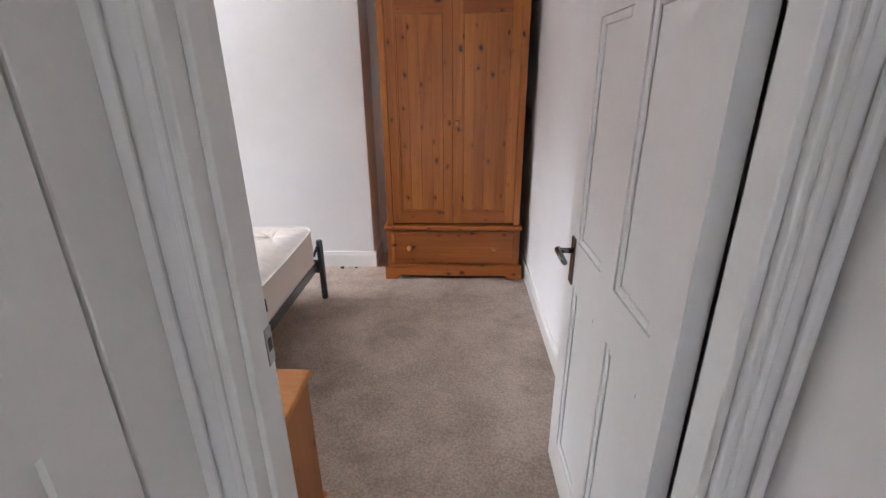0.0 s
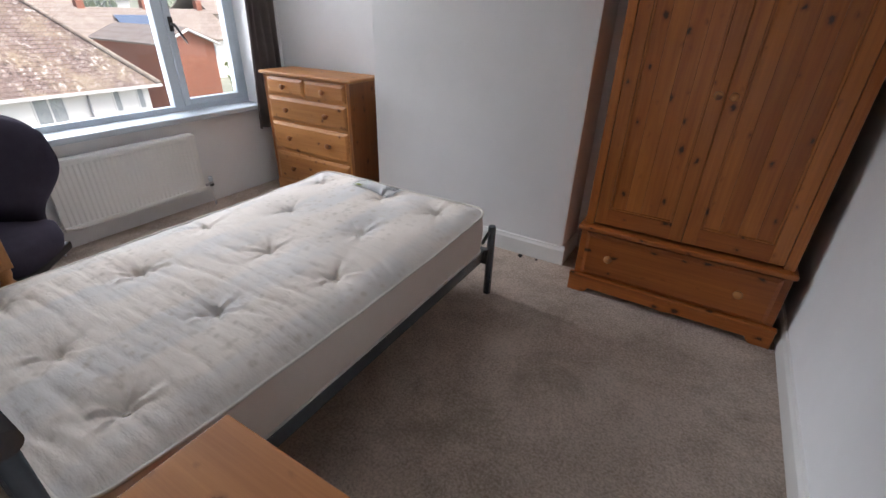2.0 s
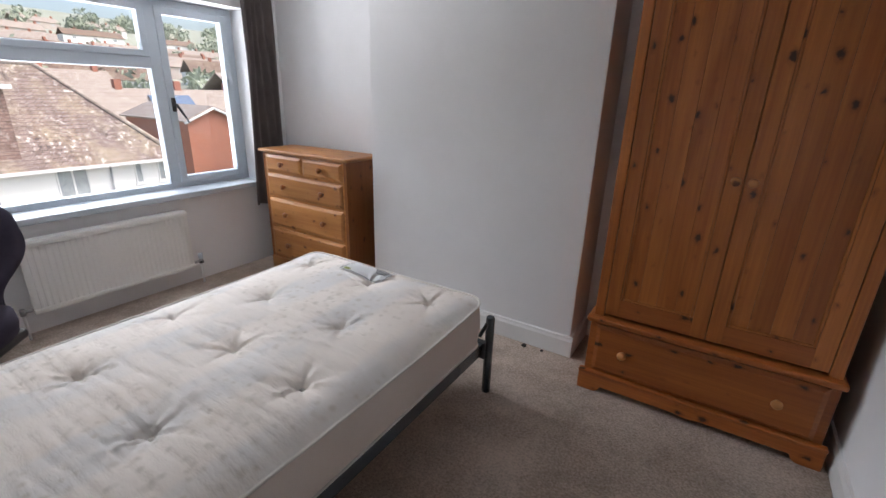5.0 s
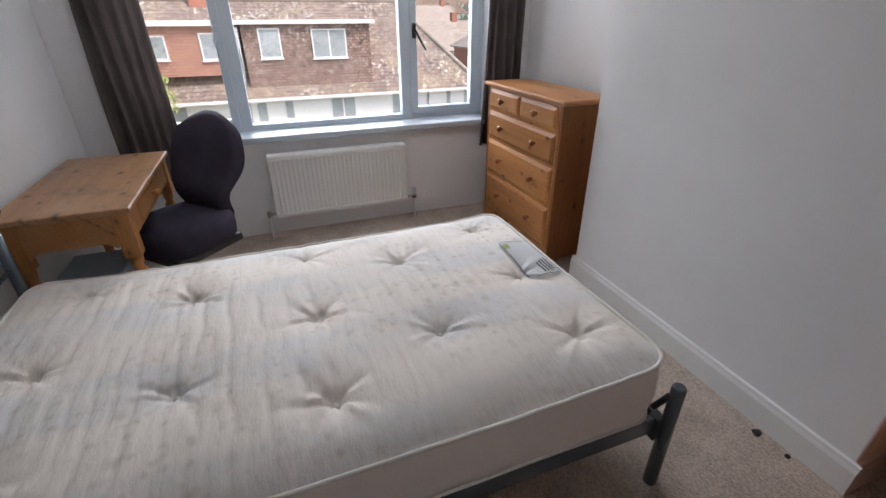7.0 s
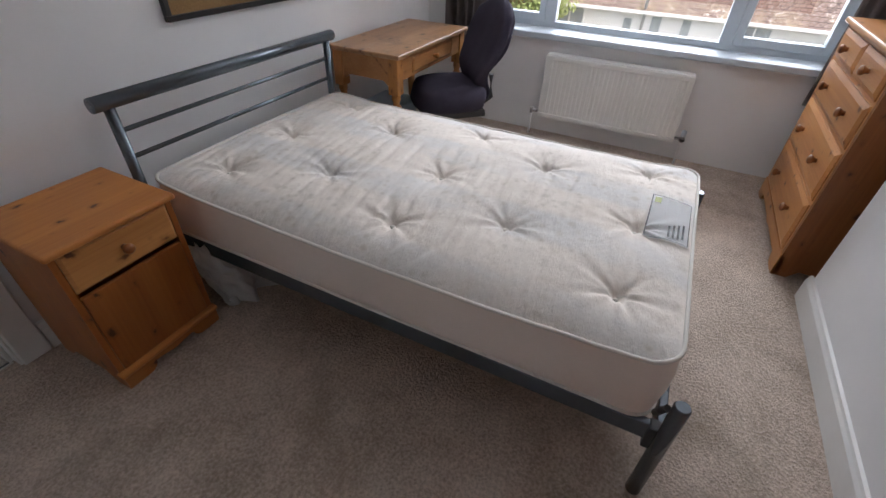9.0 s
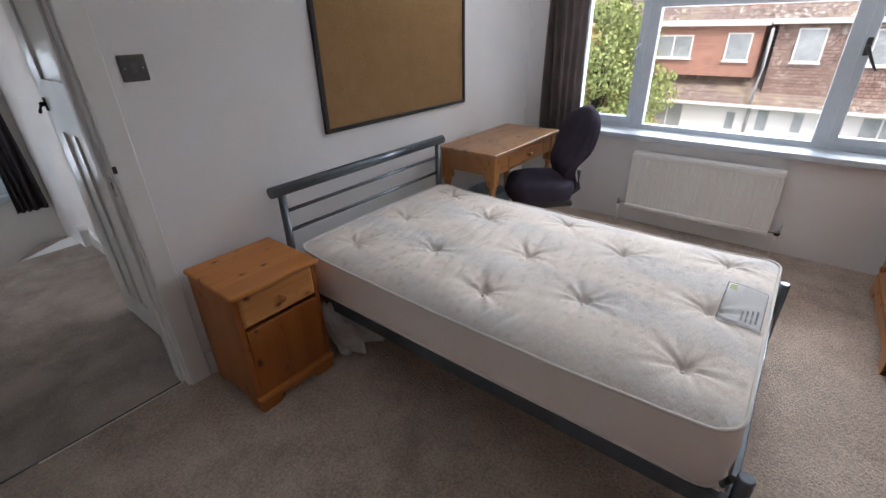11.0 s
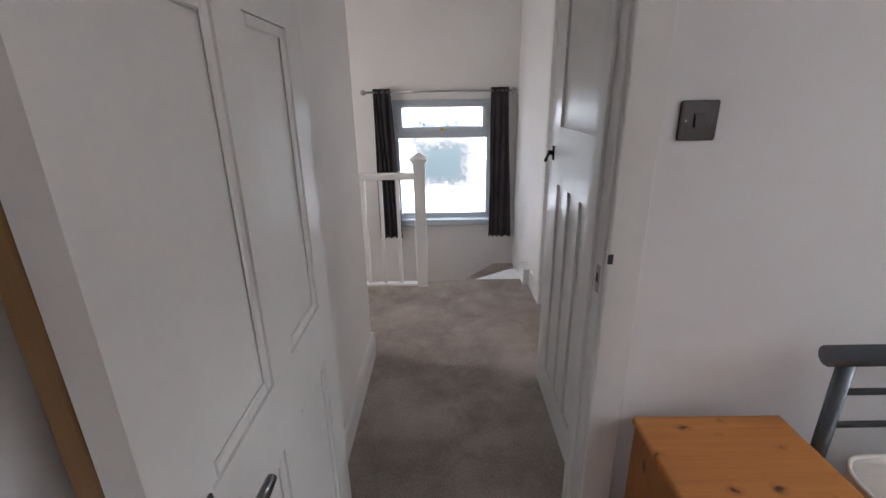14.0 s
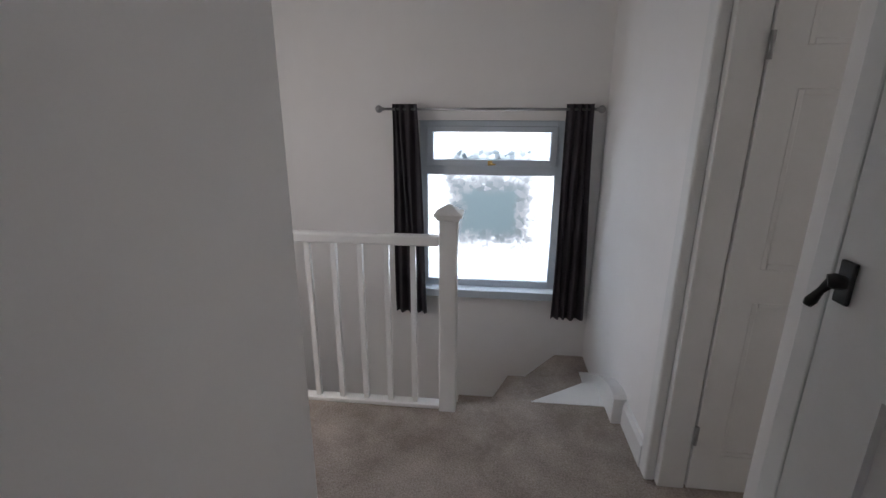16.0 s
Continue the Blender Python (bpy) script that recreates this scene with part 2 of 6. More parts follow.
def worn(m, colour, scale, lo, hi, amount):
    """Old spills and rubbed patches over a finished material."""
    nt = m.node_tree
    L = nt.links.new
    b = nt.nodes["Principled BSDF"]
    base = b.inputs["Base Color"].links[0].from_socket
    tc = nt.nodes.new("ShaderNodeTexCoord")
    n = node(nt, "ShaderNodeTexNoise", Scale=scale, Detail=7.0, Roughness=0.72, Distortion=0.6)
    L(tc.outputs["Object"], n.inputs["Vector"])
    rng = node(nt, "ShaderNodeMapRange")
    rng.inputs["From Min"].default_value, rng.inputs["From Max"].default_value, rng.inputs["To Max"].default_value = lo, hi, amount
    L(n.outputs["Fac"], rng.inputs["Value"])
    x = nt.nodes.new("ShaderNodeMix")
    x.data_type = "RGBA"
    L(rng.outputs[0], x.inputs[0])
    L(base, x.inputs[6])
    x.inputs[7].default_value = (*colour, 1)
    L(x.outputs[2], b.inputs["Base Color"])
    return m


CARPET = worn(CARPET, (0.22, 0.18, 0.135), 2.3, 0.53, 0.72, 0.55)
CARPET = worn(CARPET, (0.13, 0.105, 0.08), 9.0, 0.66, 0.74, 0.5)
CARPET_L = worn(CARPET_L, (0.22, 0.185, 0.15), 2.6, 0.52, 0.70, 0.6)
PINE_WARD = pine("wardrobe_pine", (0.52, 0.182, 0.042), (0.29, 0.080, 0.016), (0.035, 0.009, 0.003), tight=0.8, knots=1.1)
PINE_WARD_H = pine("wardrobe_pine_across", (0.46, 0.145, 0.033), (0.25, 0.063, 0.013), (0.035, 0.009, 0.003), grain="x", knots=1.05)
PINE_CHEST = pine("chest_pine", (0.55, 0.255, 0.085), (0.40, 0.155, 0.044), (0.12, 0.035, 0.010), grain="x")
# Darker, redder than the drawer fronts; used for sides, case and knobs.
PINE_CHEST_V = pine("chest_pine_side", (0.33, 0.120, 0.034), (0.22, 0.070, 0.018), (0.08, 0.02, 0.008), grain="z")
PINE_DESK = pine("desk_pine", (0.46, 0.225, 0.088), (0.33, 0.138, 0.044), (0.11, 0.04, 0.015), grain="x")
PINE_DESK_TOP = worn(worn(pine("desk_top_pine", (0.40, 0.225, 0.115), (0.28, 0.140, 0.064), (0.07, 0.03, 0.015), grain="x", knots=1.25, rough=0.36), (0.15, 0.085, 0.05), 5.5, 0.53, 0.68, 0.75), (0.50, 0.36, 0.25), 3.0, 0.55, 0.72, 0.6)
PINE_DESK_V = pine("desk_pine_leg", (0.50, 0.23, 0.07), (0.36, 0.145, 0.04), (0.11, 0.04, 0.015), grain="z", knots=0.6)
PINE_NIGHT = pine("bedside_pine", (0.50, 0.190, 0.046), (0.34, 0.108, 0.023), (0.07, 0.02, 0.007), grain="x")
PINE_NIGHT_TOP = worn(pine("bedside_top_pine", (0.58, 0.235, 0.060), (0.43, 0.150, 0.034), (0.09, 0.025, 0.008), grain="x", rough=0.5, knots=0.75), (0.30, 0.12, 0.04), 4.5, 0.58, 0.75, 0.5)
PINE_NIGHT_V = pine("bedside_pine_side", (0.42, 0.142, 0.031), (0.29, 0.084, 0.018), (0.07, 0.02, 0.007), grain="z")
TICKING = ticking()
PIPING = material("mattress_piping", (0.66, 0.63, 0.58), (0.74, 0.71, 0.66), 0.8, 5, 240, 0.2, 0.001)
PAPER = material("printed_label", (0.90, 0.90, 0.91), (0.95, 0.95, 0.96), 0.75, 8, 60, 0.0, 0.001)
BORDER_CLOTH = material("mattress_border_cloth", (0.80, 0.715, 0.645), (0.87, 0.79, 0.725), 0.9, 3.0, 180, 0.3, 0.0015, spec=0.12)
INK = material("label_ink", (0.04, 0.04, 0.05), (0.09, 0.09, 0.10), 0.6)
LANDING_CURTAIN = material("landing_curtain_cloth", (0.085, 0.077, 0.086), (0.140, 0.128, 0.142), 0.9, 4, 260, 0.3, 0.001, spec=0.15)
GREEN_INK = material("label_green", (0.30, 0.34, 0.10), (0.42, 0.44, 0.16), 0.6)
STEEL = material("grey_painted_steel", (0.105, 0.125, 0.145), (0.145, 0.17, 0.195), 0.26, 8, 90, 0.05, 0.0005, metal=0.55)
DARK_STEEL = material("dark_steel", (0.03, 0.03, 0.032), (0.05, 0.05, 0.052), 0.5, 8, 90, 0.05, 0.0005, metal=0.3)
CURTAIN = material("curtain_cloth", (0.135, 0.116, 0.112), (0.215, 0.188, 0.180), 0.9, 4, 260, 0.3, 0.001, spec=0.15)
UPHOLSTERY = material("chair_fabric", (0.034, 0.030, 0.047), (0.064, 0.056, 0.082), 0.92, 6, 300, 0.35, 0.001, spec=0.15)
BLACK_PLASTIC = material("black_plastic", (0.016, 0.016, 0.018), (0.03, 0.03, 0.032), 0.45)
CORK = material("cork_sheet", (0.235, 0.140, 0.066), (0.35, 0.218, 0.108), 0.9, 9, 180, 0.5, 0.002, fine_mix=0.7, spec=0.1)
BLACK_FRAME = material("black_frame", (0.012, 0.012, 0.014), (0.025, 0.025, 0.027), 0.4)
CHROME = material("satin_chrome", (0.33, 0.33, 0.34), (0.46, 0.46, 0.47), 0.28, 10, 80, 0.03, 0.0003, metal=1.0)
AGED_CHROME = material("aged_chrome", (0.15, 0.15, 0.155), (0.25, 0.25, 0.255), 0.24, 10, 80, 0.03, 0.0003, metal=1.0)
IRON = material("black_iron", (0.015, 0.014, 0.014), (0.03, 0.03, 0.03), 0.5, metal=0.5)
SWITCH = material("black_nickel", (0.075, 0.07, 0.072), (0.11, 0.105, 0.107), 0.25, metal=0.7)
BRASS = material("brass", (0.5, 0.34, 0.12), (0.6, 0.42, 0.18), 0.35, metal=1.0)
POLY = material("white_polythene", (0.78, 0.78, 0.78), (0.88, 0.88, 0.88), 0.35, 10, 40, 0.4, 0.004)
# Bluish light on the wall beyond the desk, put into a colour.
LIT_WALL_BLUE = material("pale_blue_lit_wall", (0.33, 0.42, 0.50), (0.42, 0.51, 0.58), 0.4)
BOARD_GREEN = material("dark_green_board", (0.008, 0.012, 0.008), (0.014, 0.02, 0.013), 0.7)
PINE_TRIM = pine("board_pine", (0.44, 0.27, 0.12), (0.34, 0.19, 0.075), (0.12, 0.05, 0.02), grain="z", knots=0.4)
GLASS = glass("window_glass")
FLUFF = material("dark_fluff", (0.02, 0.018, 0.018), (0.05, 0.045, 0.04), 0.95)


# ---- mesh helpers ----
def box(bm, x0, x1, y0, y1, z0, z1, bevel=0.0, seg=2):
    t = bmesh.new()
    bmesh.ops.create_cube(t, size=1.0)
    for v in t.verts:
        v.co = Vector(((x0 + x1) / 2 + v.co.x * (x1 - x0), (y0 + y1) / 2 + v.co.y * (y1 - y0), (z0 + z1) / 2 + v.co.z * (z1 - z0)))
    if bevel:
        bmesh.ops.bevel(t, geom=list(t.edges), offset=bevel, segments=seg, affect="EDGES", profile=0.5)
    merge(bm, t)
    return bm


def merge(bm, t, m=None):
    if m is not None:
        bmesh.ops.transform(t, matrix=m, verts=t.verts)
    me = bpy.data.meshes.new("tmp")
    t.to_mesh(me)
    t.free()
    bm.from_mesh(me)
    bpy.data.meshes.remove(me)


def B(*a, **k):
    return box(bmesh.new(), *a, **k)


def tube(bm, points, r, seg=12, cap=True):
    """A round bar along points; r is one radius or one per point."""
    pts = [Vector(p) for p in points]
    rs = [r] * len(pts) if isinstance(r, (int, float)) else list(r)
    rings = []
    for i, p in enumerate(pts):
        d = (pts[min(i + 1, len(pts) - 1)] - pts[max(i - 1, 0)]).normalized()
        q = d.to_track_quat("Z", "Y")
        rings.append([bm.verts.new(p + q @ Vector((rs[i] * math.cos(2 * math.pi * k / seg), rs[i] * math.sin(2 * math.pi * k / seg), 0))) for k in range(seg)])
    for a, b in zip(rings, rings[1:]):
        for k in range(seg):
            f = bm.faces.new((a[k], a[(k + 1) % seg], b[(k + 1) % seg], b[k]))
            f.smooth = True
    if cap:
        bm.faces.new(list(reversed(rings[0])))
        bm.faces.new(rings[-1])
    return bm


def lathe(profile, seg=20, m=None):
    """Turned shape about z from (radius, height) pairs."""
    bm = bmesh.new()
    tube(bm, [(0, 0, h) for _, h in profile], [max(r, 0.0005) for r, _ in profile], seg)
    if m is not None:
        bmesh.ops.transform(bm, matrix=m, verts=bm.verts)
    return bm


def prism(bm, outline, axis, a0, a1):
    """A flat outline pushed through from a0 to a1 along an axis."""
    def place(u, v, w):
        return {"x": (w, u, v), "y": (u, w, v), "z": (u, v, w)}[axis]
    lo = [bm.verts.new(place(u, v, a0)) for u, v in outline]
    hi = [bm.verts.new(place(u, v, a1)) for u, v in outline]
    n = len(outline)
    bm.faces.new(lo)
    bm.faces.new(list(reversed(hi)))
    for i in range(n):
        bm.faces.new((lo[i], hi[i], hi[(i + 1) % n], lo[(i + 1) % n]))
    bmesh.ops.recalc_face_normals(bm, faces=bm.faces)
    return bm


def mesh_object(name, bm, mat, smooth=False):
    me = bpy.data.meshes.new(name)
    if smooth:
        for f in bm.faces:
            f.smooth = True
    bm.to_mesh(me)
    bm.free()
    me.materials.append(mat)
    return new(name, me)


def part(name, bm, mat, parent, label="", smooth=False):
    ob = mesh_object(name, bm, mat, smooth)
    ob.parent = parent
    if label:
        tagged(ob, label)
    return ob


def thing(name, m, label, category, group=""):
    ob = new(name)
    ob.empty_display_size = 0.1
    ob.matrix_world = m
    return tagged(ob, label, category, group)


def structure(name, bm, mat, label="", category="wall"):
    return tagged(mesh_object(name, bm, mat), label, category, kind="structure")


# ---- rooms ----
XW, XE, YS, YN, YB, ZC = -2.93, 1.10, 1.95, 4.95, 4.62, 2.42
WIN = (2.28, 4.66, 0.70, 2.04)
LWIN = (0.195, 1.118, 0.285, 1.415)


def build_rooms():
    # west wall with the window opening
    bm = B(XW - 0.30, XW, YS - 0.12, WIN[0], -0.3, ZC)
    box(bm, XW - 0.30, XW, WIN[1], YN + 0.2, -0.3, ZC)
    box(bm, XW - 0.30, XW, WIN[0], WIN[1], -0.3, WIN[2])
    box(bm, XW - 0.30, XW, WIN[0], WIN[1], WIN[3], ZC)
    structure("wall_west", bm, WALL, "white painted bedroom wall around the window")
    structure("wall_north", B(XW, XE, YN, YN + 0.2, -0.3, ZC), WALL, "white painted wall behind the chimney breast")
    structure("wall_east", B(XE, XE + 0.12, YS - 0.12, YN + 0.2, -0.3, ZC), WALL, "white painted bedroom wall beside the door")
    bm = B(-1.62, -0.110, YB, YN - 0.002, 0.0, ZC - 0.002, 0.006)
    structure("chimney_breast", bm, WALL, "white painted chimney breast standing out from the wall")
    # south wall with the bedroom doorway
    bm = B(XW, 0.20, YS - 0.12, YS, -0.3, ZC)
    box(bm, 1.035, XE, YS - 0.12, YS, -0.3, ZC)
    box(bm, 0.20, 1.035, YS - 0.12, YS, 2.06, ZC)
    structure("wall_south", bm, WALL, "white painted wall with the bedroom doorway")
    structure("floor", B(XW - 0.3, XE + 0.12, 1.905, YN + 0.2, -0.15, 0.0), CARPET, "worn beige-grey bedroom carpet with marks", "carpet")
    structure("ceiling", B(XW - 0.3, XE + 0.12, YS - 0.12, YN + 0.2, ZC, ZC + 0.15), CEIL, "white painted bedroom ceiling", "ceiling")
    # landing
    bm = bmesh.new()
    prism(bm, [(-0.16, 1.893), (1.08, 1.893), (1.08, 0.75), (2.6, 0.75), (2.6, -0.31), (0.80, -0.325), (0.40, -0.372), (-0.034, -0.372), (-0.034, 0.10), (-0.16, 0.10)], "z", -0.19, -0.002)
    structure("landing_floor", bm, CARPET_L, "worn beige-grey landing carpet", "carpet")
    bm = bmesh.new()
    prism(bm, [(0.40, -0.374), (0.105, -0.577), (-0.032, -0.60), (-0.032, -0.374)], "z", -0.19, 0.0)
    structure("stair_nosing", bm, GLOSS, "white painted triangular board at the head of the stairs", "stair nosing")
    # Unseen wall, added to stop outside light leaking through the door gaps.
    structure("cupboard_back", B(-0.30, -0.162, 0.93, YS - 0.12, -0.1, ZC), WALL, "unseen plain wall that keeps light out of the landing cupboard")
    # plain room behind the open landing door
    structure("back_room_floor", B(-2.3, -0.16, -1.5, 0.93, -0.19, -0.004), CARPET_L, "beige-grey carpet beyond the open door", "carpet")
    structure("back_room_wall_north", B(-2.3, -0.162, 0.93, 1.05, -0.19, ZC), LANDING_WALL, "white painted wall beyond the open door")
    structure("back_room_wall_south", B(-2.3, -0.16, -1.5, -1.22, -0.19, ZC), LANDING_WALL, "white painted wall beyond the open door")
    structure("back_room_wall_west", B(-2.42, -2.3, -1.5, 1.05, -0.19, ZC), LANDING_WALL, "white painted wall beyond the open door")
    structure("back_room_ceiling", B(-2.42, -0.3, -1.5, 1.05, ZC, ZC + 0.15), CEIL, "white painted ceiling beyond the open door", "ceiling")
    structure("threshold_bar", B(0.236, 0.998, 1.894, 1.905, -0.02, 0.001, 0.0), DARK_STEEL, "dark seam where two carpets meet", "threshold")
    structure("carpet_edge", B(0.24, 0.80, 1.906, 1.914, -0.02, 0.004, 0.002), PIPING, "pale frayed carpet edge along the doorway seam", "carpet edge")
    structure("landing_wall_east", B(1.08, 1.23, 0.75, YS - 0.12, -0.3, ZC, 0.008), LANDING_WALL, "white painted landing wall that ends in a corner")
    structure("landing_wall_recess", B(1.23, 2.6, 0.76, 0.88, -0.3, ZC), LANDING_WALL, "white painted landing wall")
    # The opening left in this wall is invented, to hold the fill lamp.
    bm = B(2.6, 2.72, -1.5, 0.10, -2.8, ZC)
    box(bm, 2.6, 2.72, 0.70, 0.88, -2.8, ZC)
    box(bm, 2.6, 2.72, 0.10, 0.70, -2.8, 0.70)
    box(bm, 2.6, 2.72, 0.10, 0.70, 1.90, ZC)
    structure("landing_wall_far_east", bm, LANDING_WALL, "white painted stairwell wall")
    bm = B(-0.3, LWIN[0], -1.50, -1.22, -2.8, ZC)
    box(bm, LWIN[1], 2.72, -1.50, -1.22, -2.8, ZC)
    box(bm, LWIN[0], LWIN[1], -1.50, -1.22, -2.8, LWIN[2])
    box(bm, LWIN[0], LWIN[1], -1.50, -1.22, LWIN[3], ZC)
    structure("landing_wall_south", bm, LANDING_WALL, "white painted stairwell wall around the frosted window")
    bm = B(-0.16, -0.035, -1.5, 0.085, -2.8, ZC, 0.012)
    box(bm, -0.16, -0.035, 0.09, 0.90, 2.05, ZC)
    structure("landing_wall_west", bm, LANDING_WALL, "white painted landing wall above the stairs")
    # boxed cupboard front beside the bedroom door
    bm = B(-0.16, 0.12, 0.90, 1.00, -0.1, ZC)
    box(bm, 0.02, 0.12, 1.00, 1.70, 2.03, ZC)
    box(bm, -0.16, 0.12, 1.70, YS - 0.12, -0.1, ZC)
    structure("cupboard_surround", bm, LANDING_WALL, "white painted surround of the landing cupboard")
    structure("landing_ceiling", B(-0.3, 2.72, -1.5, YS - 0.12, ZC, ZC + 0.15), CEIL, "white painted landing ceiling", "ceiling")
    structure("stairwell_floor", B(-0.3, 2.72, -1.5, 0.88, -2.95, -2.8), CARPET_L, "carpeted hall floor below the stairs", "carpet")
    structure("stairwell_wall", B(-0.03, 2.6, -0.31, -0.2, -2.8, -0.19), LANDING_WALL, "white painted wall under the landing edge")


def skirting_profile(h):
    return [(0.0, 0.0), (0.018, 0.0), (0.018, h - 0.03), (0.012, h - 0.016), (0.010, h - 0.004), (0.0, h)]


def skirting(name, x0, y0, x1, y1, nx, ny, h=0.125, label="white gloss skirting board with a moulded top"):
    """A moulded board from one floor point to another; (nx, ny) points into the room."""
    bm = bmesh.new()
    prof = skirting_profile(h)
    a = [bm.verts.new((x0 + nx * d, y0 + ny * d, z)) for d, z in prof]
    b = [bm.verts.new((x1 + nx * d, y1 + ny * d, z)) for d, z in prof]
    n = len(prof)
    for i in range(n):
        bm.faces.new((a[i], a[(i + 1) % n], b[(i + 1) % n], b[i]))
    bm.faces.new(a)
    bm.faces.new(b)
    bmesh.ops.recalc_face_normals(bm, faces=bm.faces)
    structure(name, bm, GLOSS, label, "skirting")


def build_skirtings():
    skirting("baseboard_breast", -1.638, YB, -0.092, YB, 0, -1, 0.13)
    skirting("baseboard_breast_side", -0.110, YB, -0.110, YN, 1, 0, 0.13)
    skirting("baseboard_breast_west", -1.62, YB, -1.62, YN, -1, 0, 0.13)
    skirting("baseboard_south", XW + 0.02, YS, 0.13, YS, 0, 1)
    skirting("baseboard_east", XE, YS + 0.1, XE, YN, -1, 0, 0.12)
    skirting("baseboard_alcove", -0.090, YN, XE - 0.02, YN, 0, -1)
    skirting("baseboard_alcove_west", XW + 0.02, YN, -1.64, YN, 0, -1)
    skirting("baseboard_landing_east", 1.08, 0.732, 1.08, 1.74, -1, 0, 0.15)
    skirting("baseboard_landing_end", 1.062, 0.75, 1.23, 0.75, 0, -1, 0.15)
    skirting("baseboard_landing_west", -0.035, -0.239, -0.035, 0.039, 1, 0, 0.13)


build_rooms()
build_skirtings()


# ---- windows ----
def sash(parent, name, y0, y1, z0, z1, x, w, d, label=""):
    """A rectangular frame in a plane of constant x, with its pane."""
    bm = B(x - d / 2, x + d / 2, y0, y0 + w, z0, z1, 0.006)
    box(bm, x - d / 2, x + d / 2, y1 - w, y1, z0, z1, 0.006)
    box(bm, x - d / 2, x + d / 2, y0 + w - 0.004, y1 - w + 0.004, z0, z0 + w, 0.006)
    box(bm, x - d / 2, x + d / 2, y0 + w - 0.004, y1 - w + 0.004, z1 - w, z1, 0.006)
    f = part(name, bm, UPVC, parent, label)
    g = part("pane", B(x - 0.004, x + 0.004, y0 + w - 0.008, y1 - w + 0.008, z0 + w - 0.008, z1 - w + 0.008), GLASS, f)
    g.visible_shadow = False
    return f


def window_handle(parent, x, y, z, tilt=0.0, mat=None):
    bm = B(x, x + 0.02, y - 0.014, y + 0.014, z - 0.05, z + 0.05, 0.006)
    tube(bm, [(x + 0.02, y, z), (x + 0.05, y, z), (x + 0.055, y + 0.02 * (1 if tilt >= 0 else -1), z - 0.04), (x + 0.055, y + tilt, z - 0.13)], [0.010, 0.010, 0.009, 0.007], 10)
    part("window_handle", bm, mat or CHROME, parent, "slim window handle")


def build_bedroom_window():
    w = tagged(new("window_1"), "white plastic casement window with a centre fanlight", "window", kind="structure")
    x = -3.15
    y0, y1, z0, z1 = WIN
    bm = B(x - 0.035, x + 0.035, y0, y0 + 0.055, z0 + 0.0, z1, 0.005)
    box(bm, x - 0.035, x + 0.035, y1 - 0.055, y1, z0, z1, 0.005)
    box(bm, x - 0.035, x + 0.035, y0 + 0.05, y1 - 0.05, z0, z0 + 0.05, 0.005)
    box(bm, x - 0.035, x + 0.035, y0 + 0.05, y1 - 0.05, z1 - 0.055, z1, 0.005)
    for y in (2.865, 4.035):
        box(bm, x - 0.035, x + 0.035, y - 0.04, y + 0.04, z0 + 0.04, z1 - 0.04, 0.005)
    box(bm, x - 0.034, x + 0.034, 2.9, 4.0, 1.575, 1.655, 0.005)
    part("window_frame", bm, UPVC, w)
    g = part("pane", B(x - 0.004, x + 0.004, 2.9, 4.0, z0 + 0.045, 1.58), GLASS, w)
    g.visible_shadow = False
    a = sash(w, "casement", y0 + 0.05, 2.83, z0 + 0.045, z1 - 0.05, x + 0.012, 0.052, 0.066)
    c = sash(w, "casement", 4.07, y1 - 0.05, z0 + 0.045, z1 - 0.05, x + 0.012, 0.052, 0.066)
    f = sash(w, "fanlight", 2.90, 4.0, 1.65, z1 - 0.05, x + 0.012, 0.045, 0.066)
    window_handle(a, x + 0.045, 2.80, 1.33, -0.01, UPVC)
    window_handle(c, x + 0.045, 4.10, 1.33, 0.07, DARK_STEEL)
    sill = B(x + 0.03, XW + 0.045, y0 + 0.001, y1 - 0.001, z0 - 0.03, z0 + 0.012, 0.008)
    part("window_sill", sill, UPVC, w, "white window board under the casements")


